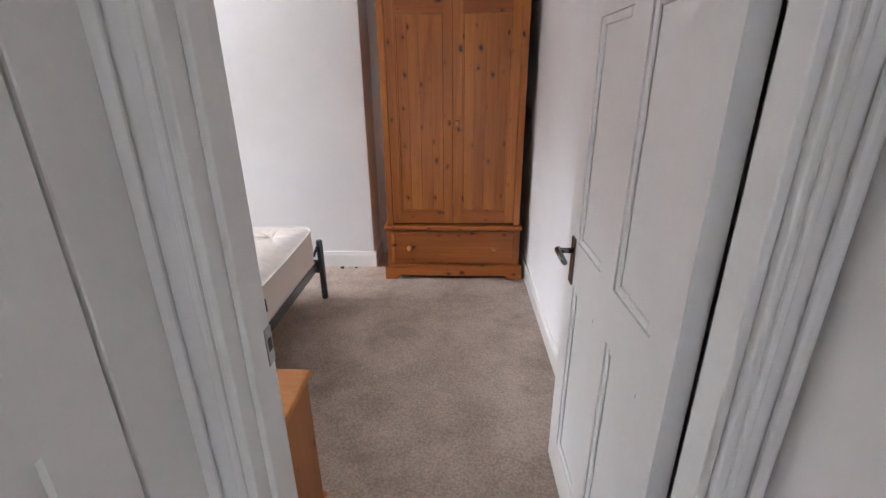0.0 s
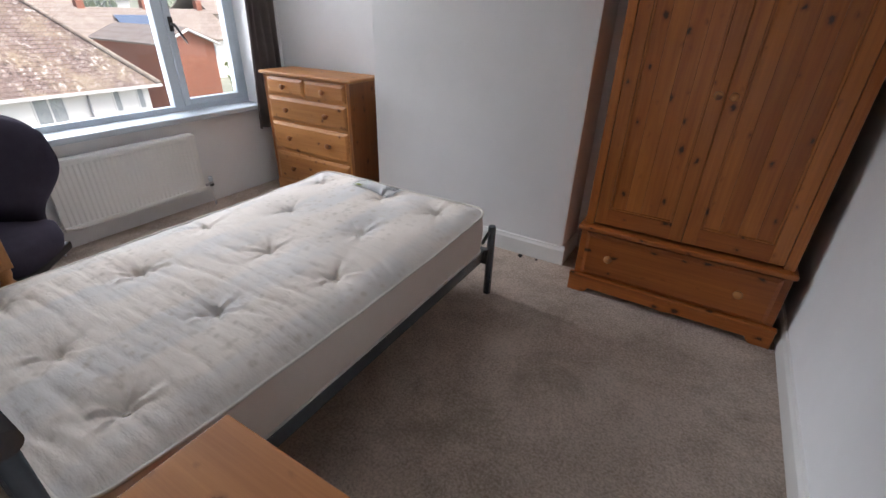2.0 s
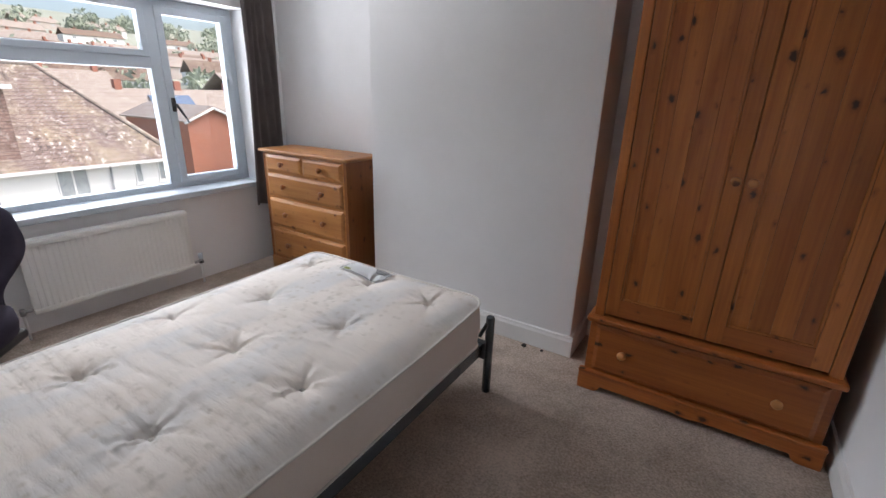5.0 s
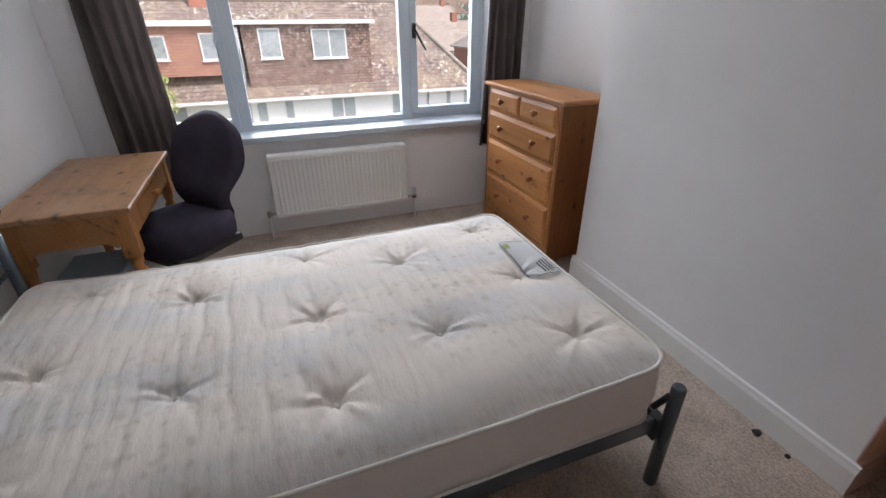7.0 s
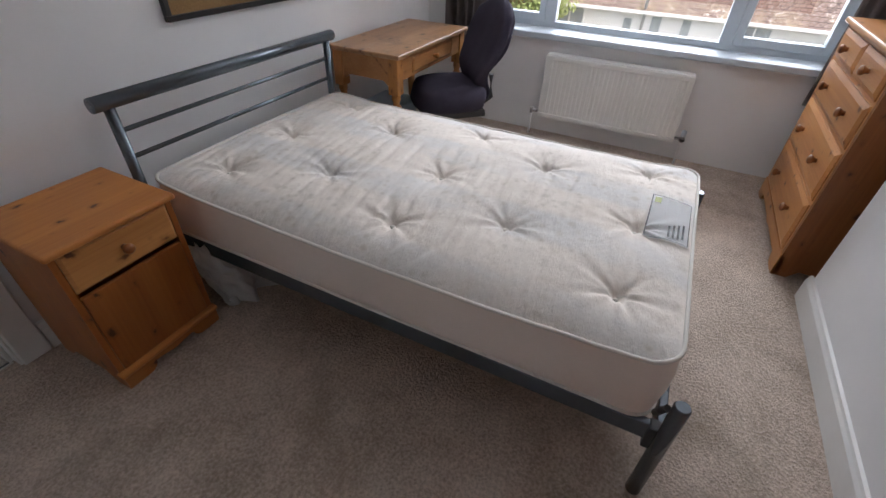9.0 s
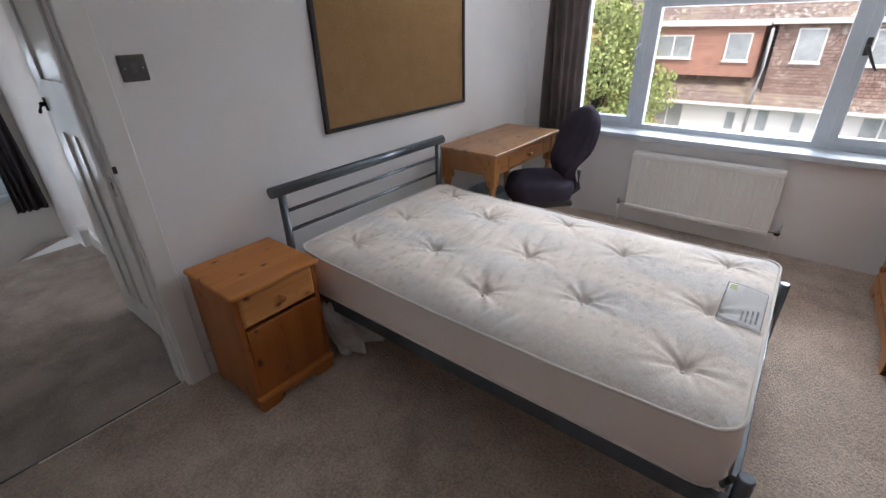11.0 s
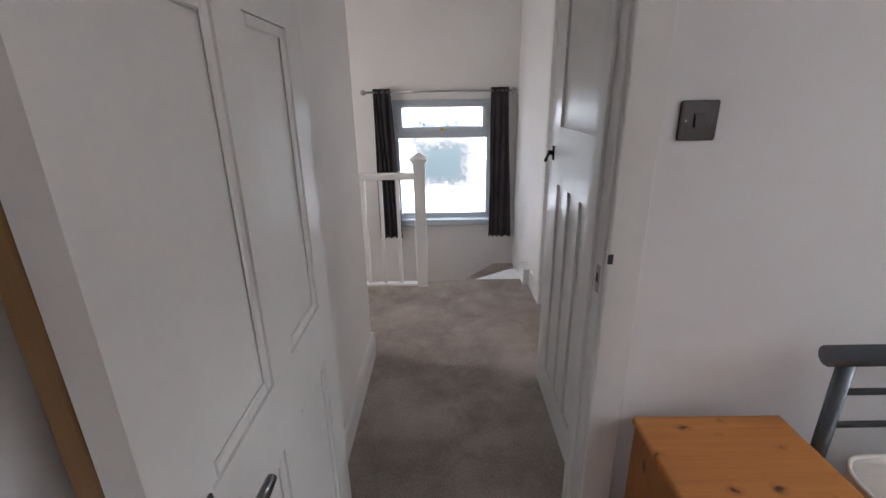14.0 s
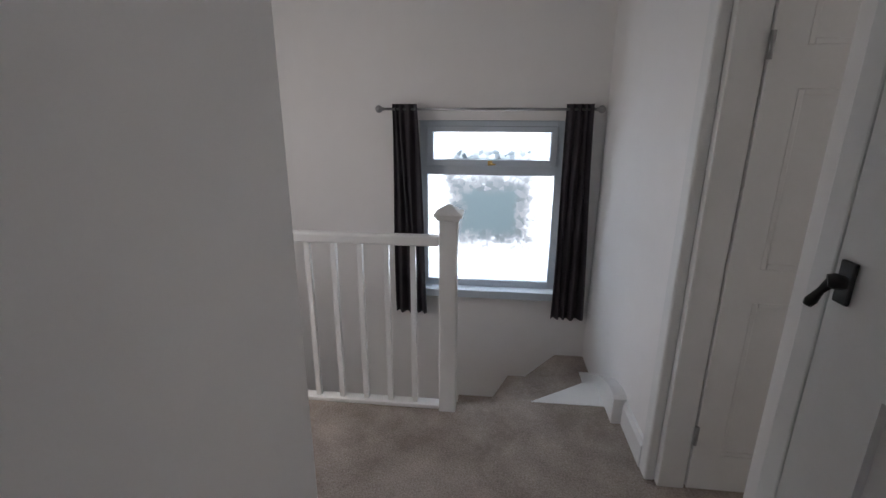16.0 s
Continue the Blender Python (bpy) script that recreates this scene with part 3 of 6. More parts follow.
def frosted():
    """Patterned privacy glass: pale all over, the dark building behind painted in as a greyer leaf-edged field."""
    m = bpy.data.materials.new("frosted_glass")
    m.use_nodes = True
    nt = m.node_tree
    L = nt.links.new
    out = nt.nodes["Material Output"]
    tc = nt.nodes.new("ShaderNodeTexCoord")
    sep = nt.nodes.new("ShaderNodeSeparateXYZ")
    L(tc.outputs["Object"], sep.inputs[0])
    warp = node(nt, "ShaderNodeTexNoise", Scale=16.0, Detail=4.0, Roughness=0.6, Distortion=0.8)
    L(tc.outputs["Object"], warp.inputs["Vector"])
    shard = node(nt, "ShaderNodeTexVoronoi", Scale=30.0)
    L(tc.outputs["Object"], shard.inputs["Vector"])
    tint = nt.nodes.new("ShaderNodeSeparateColor")
    L(shard.outputs["Color"], tint.inputs[0])

    def calc(op, p, q, r=None):
        s = nt.nodes.new("ShaderNodeMath")
        s.operation = op
        for sock, v in zip(s.inputs, (p, q) if r is None else (p, q, r)):
            if isinstance(v, (int, float)):
                sock.default_value = v
            else:
                L(v, sock)
        return s.outputs[0]

    def field(cx, cz, hx, hz, jag, soft):
        """1 inside a ragged rectangle of the pane, 0 outside."""
        ex = calc("SUBTRACT", hx, calc("ABSOLUTE", calc("SUBTRACT", sep.outputs["X"], cx), 0))
        ez = calc("SUBTRACT", hz, calc("ABSOLUTE", calc("SUBTRACT", sep.outputs["Z"], cz), 0))
        d = calc("MULTIPLY_ADD", calc("SUBTRACT", warp.outputs["Fac"], 0.5), jag, calc("MINIMUM", ex, ez))
        d = calc("MULTIPLY_ADD", calc("SUBTRACT", tint.outputs[1], 0.5), jag * 0.22, d)
        rng = nt.nodes.new("ShaderNodeMapRange")
        rng.interpolation_type = "SMOOTHSTEP"
        rng.inputs["From Min"].default_value, rng.inputs["From Max"].default_value = -soft, soft
        L(d, rng.inputs["Value"])
        return rng.outputs[0]

    def over(base, colour, fac):
        x = nt.nodes.new("ShaderNodeMix")
        x.data_type = "RGBA"
        L(fac, x.inputs[0])
        if isinstance(base, tuple):
            x.inputs[6].default_value = base
        else:
            L(base, x.inputs[6])
        x.inputs[7].default_value = colour
        return x.outputs[2]

    # Greyer fields: the dim view through the pane, put into its tint.
    col = over((0.60, 0.67, 0.72, 1), (0.24, 0.26, 0.275, 1), field(0.66, 0.83, 0.32, 0.26, 0.25, 0.08))
    zone = calc("MULTIPLY", field(0.66, 0.83, 0.25, 0.20, 0.12, 0.03), calc("MULTIPLY_ADD", tint.outputs[0], 0.85, 0.10))
    col = over(col, (0.14, 0.165, 0.18, 1), zone)
    col = over(col, (0.150, 0.185, 0.200, 1), field(0.66, 0.82, 0.175, 0.145, 0.10, 0.025))
    band = calc("MULTIPLY", field(0.66, 1.19, 0.27, 0.05, 0.08, 0.03), calc("MULTIPLY_ADD", tint.outputs[0], 0.7, 0.3))
    col = over(col, (0.07, 0.09, 0.10, 1), band)
    tl = nt.nodes.new("ShaderNodeBsdfTranslucent")
    gl = nt.nodes.new("ShaderNodeBsdfGlossy"); gl.inputs["Roughness"].default_value = 0.25
    mx = nt.nodes.new("ShaderNodeMixShader"); mx.inputs[0].default_value = 0.06
    L(col, tl.inputs["Color"])
    L(tl.outputs[0], mx.inputs[1]); L(gl.outputs[0], mx.inputs[2]); L(mx.outputs[0], out.inputs["Surface"])
    return m


def build_landing_window():
    w = tagged(new("window_2"), "white plastic landing window with frosted panes", "window", kind="structure")
    y = -1.29
    x0, x1, z0, z1 = LWIN
    fg = frosted()
    bm = B(x0, x0 + 0.05, y - 0.035, y + 0.035, z0, z1, 0.005)
    box(bm, x1 - 0.05, x1, y - 0.035, y + 0.035, z0, z1, 0.005)
    box(bm, x0 + 0.045, x1 - 0.045, y - 0.035, y + 0.035, z0, z0 + 0.06, 0.005)
    box(bm, x0 + 0.045, x1 - 0.045, y - 0.035, y + 0.035, z1 - 0.04, z1, 0.005)
    box(bm, x0 + 0.045, x1 - 0.045, y - 0.035, y + 0.035, 1.07, 1.135, 0.005)
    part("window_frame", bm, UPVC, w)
    part("pane", B(x0 + 0.04, x1 - 0.04, y - 0.004, y + 0.004, z0 + 0.05, 1.08), fg, w, "frosted glass pane with a leaf pattern and a dark view painted in")
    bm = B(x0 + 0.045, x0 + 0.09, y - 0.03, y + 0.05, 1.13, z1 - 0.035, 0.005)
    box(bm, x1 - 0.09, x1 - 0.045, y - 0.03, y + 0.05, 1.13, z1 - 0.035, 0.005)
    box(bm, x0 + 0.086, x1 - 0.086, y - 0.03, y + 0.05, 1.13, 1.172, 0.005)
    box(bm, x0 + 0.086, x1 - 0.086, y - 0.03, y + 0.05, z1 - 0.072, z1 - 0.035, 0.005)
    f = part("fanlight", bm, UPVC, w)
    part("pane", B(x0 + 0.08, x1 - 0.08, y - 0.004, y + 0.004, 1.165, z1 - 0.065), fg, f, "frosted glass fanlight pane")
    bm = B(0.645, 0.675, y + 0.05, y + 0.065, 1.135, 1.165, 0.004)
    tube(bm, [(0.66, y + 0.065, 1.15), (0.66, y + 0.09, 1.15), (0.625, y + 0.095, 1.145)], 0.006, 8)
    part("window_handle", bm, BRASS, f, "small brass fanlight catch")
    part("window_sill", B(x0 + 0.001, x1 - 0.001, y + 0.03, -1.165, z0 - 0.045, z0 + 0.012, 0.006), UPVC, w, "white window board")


build_bedroom_window()
build_landing_window()


# ---- curtains ----
def curtain_mesh(along, z0, z1, width, folds, depth, flare=0.0, seed=0, lean=0.0):
    """A gathered cloth hanging in folds; along is 'x' or 'y', its middle at 0."""
    rnd = random.Random(seed)
    ph = [rnd.uniform(0, 6.28) for _ in range(4)]
    bm = bmesh.new()
    nu, nv = folds * 14, 40
    grid = []
    for j in range(nv + 1):
        v = j / nv
        z = z1 + (z0 - z1) * v
        row = []
        for i in range(nu + 1):
            u = i / nu
            s = math.sin(2 * math.pi * folds * u + 0.5 * math.sin(5 * u + ph[0] + 1.5 * v))
            d = depth * (0.55 + 0.45 * v) * s + 0.25 * depth * math.sin(9 * u + ph[1] + 4 * v) + 0.01 * math.sin(3 * v + ph[2])
            a = (u - 0.5) * (width + flare * v) + 0.008 * math.sin(4 * v + ph[3] + u * 7) + lean * v
            row.append(bm.verts.new((a, d, z) if along == "x" else (d, a, z)))
        grid.append(row)
    for r, q in zip(grid, grid[1:]):
        for i in range(nu):
            bm.faces.new((r[i], r[i + 1], q[i + 1], q[i])).smooth = True
    t = bmesh.ops.solidify(bm, geom=list(bm.faces), thickness=0.004)
    return bm


def build_curtains():
    for cy, w, fl, z0, seed, folds, lean in ((2.30, 0.30, 0.05, 0.50, 1, 5, 0.03), (4.715, 0.28, 0.05, 0.52, 2, 5, -0.01)):
        c = thing("curtain", pose(XW + 0.075, cy, 0), "dark grey-brown cloth curtain gathered beside the window", "curtain", "bedroom curtains")
        part("cloth", curtain_mesh("y", z0, 2.14, w, folds, 0.030, fl, seed, lean), CURTAIN, c)
    rod = thing("curtain_rod", pose(XW + 0.075, 3.48, 2.165), "dark metal curtain rod above the window", "curtain rod")
    part("pole", tube(bmesh.new(), [(0, -1.42, 0), (0, 1.42, 0)], 0.012, 12), DARK_STEEL, rod)
    for y in (-1.3, 1.3):
        part("bracket", tube(bmesh.new(), [(-0.076, y, 0), (0, y, 0)], 0.008, 10), DARK_STEEL, rod)
    # landing pair
    for cx, seed in ((1.195, 3), (0.137, 4)):
        c = thing("curtain", pose(cx, -1.12, 0), "dark grey cloth curtain gathered beside the frosted window", "curtain", "landing curtains")
        part("cloth", curtain_mesh("x", 0.135, 1.51, 0.155, 4, 0.024, 0.06, seed, -0.035 if seed == 3 else -0.015), LANDING_CURTAIN, c)
    rod = thing("curtain_rod", pose(0.685, -1.12, 1.48), "satin steel curtain rod with ball finials", "curtain rod")
    part("pole", tube(bmesh.new(), [(-0.64, 0, 0), (0.64, 0, 0)], 0.008, 12), CHROME, rod)
    for s in (-1, 1):
        part("finial", lathe([(0.008, 0), (0.012, 0.004), (0.009, 0.008), (0.020, 0.018), (0.024, 0.03), (0.020, 0.043), (0.008, 0.052)], 16, pose(s * 0.635, 0, 0, 0, 90 * s, 0)), CHROME, rod)
        part("bracket", tube(bmesh.new(), [(s * 0.57, -0.10, 0), (s * 0.57, 0, 0)], 0.006, 8), CHROME, rod)


build_curtains()


# ---- doors ----
def panel_frame(bm, x, y0, y1, z0, z1, side, w=0.028):
    """Raised moulding round a sunk door panel, on a face of constant x."""
    for a0, a1, b0, b1 in ((y0, y0 + w, z0, z1), (y1 - w, y1, z0, z1), (y0 + w, y1 - w, z0, z0 + w), (y0 + w, y1 - w, z1 - w, z1)):
        box(bm, min(x, x + side * 0.007), max(x, x + side * 0.007), a0, a1, b0, b1, 0.003, 1)


def leaf(width, height, thick, panels, sink=0.011):
    """A panelled door leaf in local y (width) and z, its faces at x = 0 and x = -thick; panels sunk on both faces."""
    bm = bmesh.new()
    ys = sorted({0.0, width, *[p[0] for p in panels], *[p[1] for p in panels]})
    zs = sorted({0.0, height, *[p[2] for p in panels], *[p[3] for p in panels]})
    for a, b in zip(ys, ys[1:]):
        for c, d in zip(zs, zs[1:]):
            cy, cz = (a + b) / 2, (c + d) / 2
            sunk = any(p[0] < cy < p[1] and p[2] < cz < p[3] for p in panels)
            if sunk:
                box(bm, -thick + sink, -sink, a, b, c, d)
            else:
                box(bm, -thick, 0.0, a, b, c, d)
    return bm


def build_bedroom_door():
    d = tagged(new("door_1"), "white painted four-panel door standing open beside the wall", "door", kind="structure")
    d.matrix_world = pose(1.0, 1.925, 0.008, 0, 0, 0.5)
    W, H, T = 0.75, 2.0, 0.042
    pans = [(0.10, 0.315, 0.95, 1.58), (0.415, 0.645, 0.95, 1.58), (0.10, 0.315, 0.145, 0.805), (0.415, 0.645, 0.145, 0.805), (0.10, 0.645, 1.68, 1.89)]
    bm = leaf(W, H, T, pans)
    for p in pans:
        panel_frame(bm, -T + 0.011, p[0], p[1], p[2], p[3], -1, 0.022)
    lf = part("leaf", bm, GLOSS, d)
    # lever handle on its long plate, on the face towards the doorway
    hb = B(-T - 0.006, -T, 0.655, 0.695, 0.80, 0.96, 0.003)
    tube(hb, [(-T - 0.004, 0.675, 0.915), (-T - 0.05, 0.675, 0.915)], 0.009, 12)
    tube(hb, [(-T - 0.05, 0.685, 0.915), (-T - 0.052, 0.64, 0.913), (-T - 0.05, 0.585, 0.908)], [0.011, 0.010, 0.008], 12)
    part("door_handle", hb, AGED_CHROME, d, "satin chrome lever handle on a long plate")
    hb = B(0.0, 0.006, 0.655, 0.695, 0.80, 0.96, 0.003)
    tube(hb, [(0.004, 0.675, 0.915), (0.045, 0.675, 0.915)], 0.009, 12)
    tube(hb, [(0.045, 0.685, 0.915), (0.047, 0.64, 0.913), (0.045, 0.6, 0.905)], [0.012, 0.014, 0.012], 12)
    part("door_handle", hb, AGED_CHROME, d, "satin chrome lever handle on a long plate")
    lk = B(-T + 0.010, -0.010, W, W + 0.003, 0.96, 1.035, 0.001)
    box(lk, -T + 0.014, -0.014, W + 0.002, W + 0.010, 0.985, 1.01, 0.002)
    part("lock_plate", lk, CHROME, d, "steel latch plate on the door edge")
    bolt = B(-0.030, -0.012, W, W + 0.012, 0.86, 0.874, 0.002)
    part("latch_bolt", bolt, CHROME, d)
    for z in (0.25, 1.72):
        part("hinge", tube(bmesh.new(), [(0.004, -0.004, z - 0.045), (0.004, -0.004, z + 0.045)], 0.006, 10), CHROME, d)


def architrave(name, parts, label="white painted moulded door surround"):
    bm = bmesh.new()
    for a in parts:
        box(bm, *a[:6], a[6] if len(a) > 6 else 0.006)
    structure(name, bm, SATIN, label, "door frame")


def build_door_frames():
    # lining and room-side surround of the bedroom doorway
    architrave("trim_door_lining", [
        (0.20, 0.235, YS - 0.14, YS + 0.004, 0.0, 2.03, 0.003), (1.003, 1.035, YS - 0.14, YS - 0.03, 0.0, 2.03, 0.003), (0.20, 1.035, YS - 0.14, YS + 0.004, 2.03, 2.06, 0.003),
        (0.235, 0.248, YS - 0.10, YS - 0.045, 0.0, 2.03, 0.003), (0.985, 1.003, YS - 0.125, YS - 0.06, 0.0, 2.03, 0.003)], "white painted door lining with a stop bead")
    architrave("trim_door_room", [(0.135, 0.228, YS + 0.002, YS + 0.02, 0.0, 2.12), (0.135, XE - 0.002, YS + 0.002, YS + 0.02, 2.06, 2.15), (1.04, XE - 0.002, YS + 0.002, YS + 0.02, 0.0, 2.06)])
    y = YS - 0.12
    architrave("trim_door_landing", [
        (0.150, 0.228, y - 0.022, y - 0.002, 0.0, 2.06, 0.008), (0.150, 0.178, y - 0.034, y - 0.022, 0.0, 2.06, 0.008), (0.205, 0.222, y - 0.030, y - 0.020, 0.0, 2.06, 0.006),
        (1.008, 1.075, y - 0.022, y - 0.002, 0.0, 2.06, 0.008), (1.050, 1.075, y - 0.034, y - 0.022, 0.0, 2.06, 0.008), (1.014, 1.030, y - 0.030, y - 0.020, 0.0, 2.06, 0.006),
        (0.150, 1.075, y - 0.022, y - 0.002, 2.06, 2.14, 0.008)])
    k = tagged(new("strike_plate"), "worn steel strike plate in the door lining", "strike plate")
    k.matrix_world = pose(0.235, 1.94, 0.99)
    part("plate", B(0.0, 0.003, -0.013, 0.011, -0.04, 0.035, 0.001), CHROME, k)
    # The hole's shade is a raised black block, not a recess.
    part("keep", B(0.0, 0.004, -0.008, 0.006, -0.012, 0.014, 0.001), IRON, k, "dark latch hole")
    structure("paint_chip", B(0.214, 0.2275, 1.9705, 1.9715, 1.04, 1.066), DARK_STEEL, "chipped patch on the painted door frame", "chip")
    # second door on the landing, closed, with hinges on its far side
    architrave("trim_door_far", [(-0.060, -0.018, 0.040, 0.112, 0.0, 2.08, 0.008), (-0.162, -0.060, 0.086, 0.140, 0.0, 2.05, 0.004), (-0.060, -0.018, 0.112, 0.90, 2.05, 2.12, 0.008)])
    d = tagged(new("door_2"), "white painted panelled landing door standing wide open", "door", kind="structure")
    d.matrix_world = pose(-0.168, 0.146, 0.012, 0, 0, 90)
    pans = [(0.10, 0.33, 0.16, 0.80), (0.39, 0.62, 0.16, 0.80), (0.10, 0.33, 0.92, 1.50), (0.39, 0.62, 0.92, 1.50), (0.10, 0.62, 1.62, 1.86)]
    bm = leaf(0.722, 2.02, 0.04, pans, 0.008)
    for q in pans:
        panel_frame(bm, -0.008, *q, 1, 0.020)
    part("leaf", bm, SATIN, d)
    for z in (0.25, 1.62):
        part("hinge", tube(bmesh.new(), [(0.008, -0.004, z - 0.04), (0.008, -0.004, z + 0.04)], 0.008, 10), CHROME, d)
    # cupboard door with one wide panel over three tall ones
    d = tagged(new("door_3"), "white painted cupboard door, one panel over three, closed", "door", kind="structure")
    d.matrix_world = pose(0.161, 1.035, 0.012)
    pans = [(0.112, 0.535, 1.31, 1.86), (0.120, 0.235, 0.16, 1.075), (0.285, 0.395, 0.16, 1.075), (0.442, 0.550, 0.16, 1.075)]
    part("leaf", leaf(0.645, 2.0, 0.036, pans), GLOSS, d)
    lt = B(0.0, 0.006, 0.012, 0.038, 1.165, 1.225, 0.002)
    tube(lt, [(0.005, 0.025, 1.195), (0.018, 0.025, 1.197), (0.024, 0.022, 1.196)], [0.010, 0.011, 0.009], 10)
    tube(lt, [(0.018, 0.024, 1.197), (0.026, 0.018, 1.180), (0.031, 0.012, 1.163), (0.033, 0.010, 1.156)], [0.008, 0.005, 0.008, 0.006], 10)
    part("latch", lt, IRON, d, "black cast-iron thumb latch")
    architrave("trim_cupboard", [(0.122, 0.160, 0.985, 1.029, 0.0, 2.06, 0.004), (0.122, 0.160, 1.689, 1.797, 0.0, 2.06, 0.004), (0.122, 0.160, 1.031, 1.687, 2.018, 2.09, 0.004)])


build_bedroom_door()
build_door_frames()


# ---- stairs ----
def build_stairs():
    # winder treads turning from the landing edge eastwards along the far wall
    cx, cy = 0.84, -0.31
    outer = [[(-0.035, -0.57), (-0.035, -1.22), (0.16, -1.22)], [(0.16, -1.22), (0.48, -1.22)], [(0.48, -1.22), (0.84, -1.22)], [(0.84, -1.22), (1.14, -1.22), (1.14, -0.32)]]
    for i, run in enumerate(outer):
        top = -0.19 * (i + 1)
        structure("stair_step", prism(bmesh.new(), [(cx, cy), *run], "z", top - 0.25, top), CARPET_L, "carpeted winder step of the stairs", "stair")
    for i in range(6):
        x = 1.14 + 0.22 * i
        top = -0.19 * (5 + i)
        structure("stair_step", B(x, x + 0.23, -1.22, -0.312, top - 0.25, top), CARPET_L, "carpeted step of the stairs", "stair")
    bm = bmesh.new()
    prism(bm, [(-0.24, 0.0), (-0.24, 0.135), (-0.26, 0.15), (-0.33, 0.150), (-0.46, 0.114), (-1.05, -0.21), (-1.22, -0.30), (-1.22, -0.75), (-0.6, -0.30), (-0.4, 0.0)], "x", -0.034, 0.028)
    structure("trim_stair_string", bm, GLOSS, "white painted stair string that steps up from the skirting", "stair string")


def build_balustrade():
    n = thing("newel_post", pose(0.830, -0.280, 0), "white painted square newel post with a pyramid cap", "newel post")
    part("post", B(-0.042, 0.042, -0.042, 0.042, -0.19, 0.985, 0.006), GLOSS, n)
    bm = B(-0.052, 0.052, -0.052, 0.052, 0.985, 1.0, 0.004)
    prism(bm, [(-0.062, 1.0), (0.062, 1.0), (0.066, 1.012), (0.0, 1.055), (-0.066, 1.012)], "y", -0.005, 0.005)
    vs = [bm.verts.new((sx * 0.064, sy * 0.064, 1.001)) for sx, sy in ((-1, -1), (1, -1), (1, 1), (-1, 1))]
    vt = [bm.verts.new((sx * 0.064, sy * 0.064, 1.014)) for sx, sy in ((-1, -1), (1, -1), (1, 1), (-1, 1))]
    tip = bm.verts.new((0, 0, 1.056))
    bm.faces.new(list(reversed(vs)))
    for i in range(4):
        bm.faces.new((vs[i], vs[(i + 1) % 4], vt[(i + 1) % 4], vt[i]))
        bm.faces.new((vt[i], vt[(i + 1) % 4], tip))
    part("cap", bm, GLOSS, n)
    r = thing("balustrade", pose(0.874, -0.280, 0), "white painted landing balustrade with square balusters", "balustrade")
    part("handrail", B(0.0, 1.70, -0.028, 0.028, 0.858, 0.908, 0.01), GLOSS, r)
    part("base_rail", B(0.0, 1.70, -0.03, 0.03, 0.0, 0.022, 0.004), GLOSS, r)
    for i in range(12):
        x = 0.124 + 0.128 * i
        part("baluster", B(x - 0.013, x + 0.013, -0.013, 0.013, 0.02, 0.862, 0.002, 1), GLOSS, r)


build_stairs()
build_balustrade()


# ---- bed ----
BX, BY, BW, BL = -0.97, 3.05, 1.17, 1.91
TUFTS = [(x, y) for y in (-0.755, 0.02, 0.775) for x in (0.385, 0.01, -0.43)] + [(x, y) for y in (-0.375, 0.375) for x in (0.215, -0.26)]


def rounded(x, y, hx, hy, r):
    """Pulls a point of a rectangle inside its rounded outline."""
    ax, ay = abs(x) - (hx - r), abs(y) - (hy - r)
    if ax > 0 and ay > 0:
        d = math.hypot(ax, ay)
        m = max(ax, ay)
        k = m / d if d > 0 else 1
        return math.copysign(hx - r + ax * k, x), math.copysign(hy - r + ay * k, y)
    return x, y


def mattress_height(x, y):
    hx, hy = BW / 2, BL / 2
    ex, ey = 1 - abs(x) / hx, 1 - abs(y) / hy
    e = min(ex * hx, ey * hy)
    z = 0.022 * (1 - math.exp(-e / 0.07))
    z -= (0.034 if x > 0 else 0.018) * math.exp(-ex * hx / 0.10) * (1 - (y / hy) ** 4)
    pull = 0.0
    for tx, ty in TUFTS:
        dx, dy = x - tx, y - ty
        d = math.hypot(dx, dy)
        if d < 0.34:
            a = math.atan2(dy, dx)
            fold = (math.cos(7 * a + 3 * tx + 5 * ty) + 0.7 * math.cos(12 * a + 9 * tx)) * math.exp(-d / 0.075) * min(1, d / 0.025)
            pull += 0.026 * math.exp(-(d / 0.026) ** 2) + 0.016 * math.exp(-(d / 0.095) ** 2) - 0.0068 * fold
    w = noise.noise((x * 6.0, y * 8.0, 4.1)) * 0.003
    worn_area = max(0.0, min(1.0, 0.75 - y)) * min(1.0, ex * 5)
    # crosswise wrinkles, broken up and strongest towards the head
    bend = 0.9 * noise.noise((x * 3.2, y * 2.6, 5.5)) + 0.35 * noise.noise((x * 8.0, y * 6.0, 2.0))
    for spacing, deep, seed in ((0.085, 0.0100, 8.8), (0.047, 0.0068, 3.1)):
        crease = 1 - abs(math.sin(math.pi * (y / spacing + bend * 0.55 + seed)))
        patch = max(0.0, min(1.0, 0.35 + 1.7 * noise.noise((x * 4.2, y * 3.0, seed))))
        w -= deep * crease ** 3 * patch * (0.25 + worn_area)
    w += 0.0025 * noise.noise((x * 7.0, y * 30.0, 7.7)) * (0.3 + worn_area)
    w -= 0.004 * math.exp(-((y - 0.775) / 0.006) ** 2) * (1 if abs(x) < hx - 0.04 else 0)
    return z - pull + w


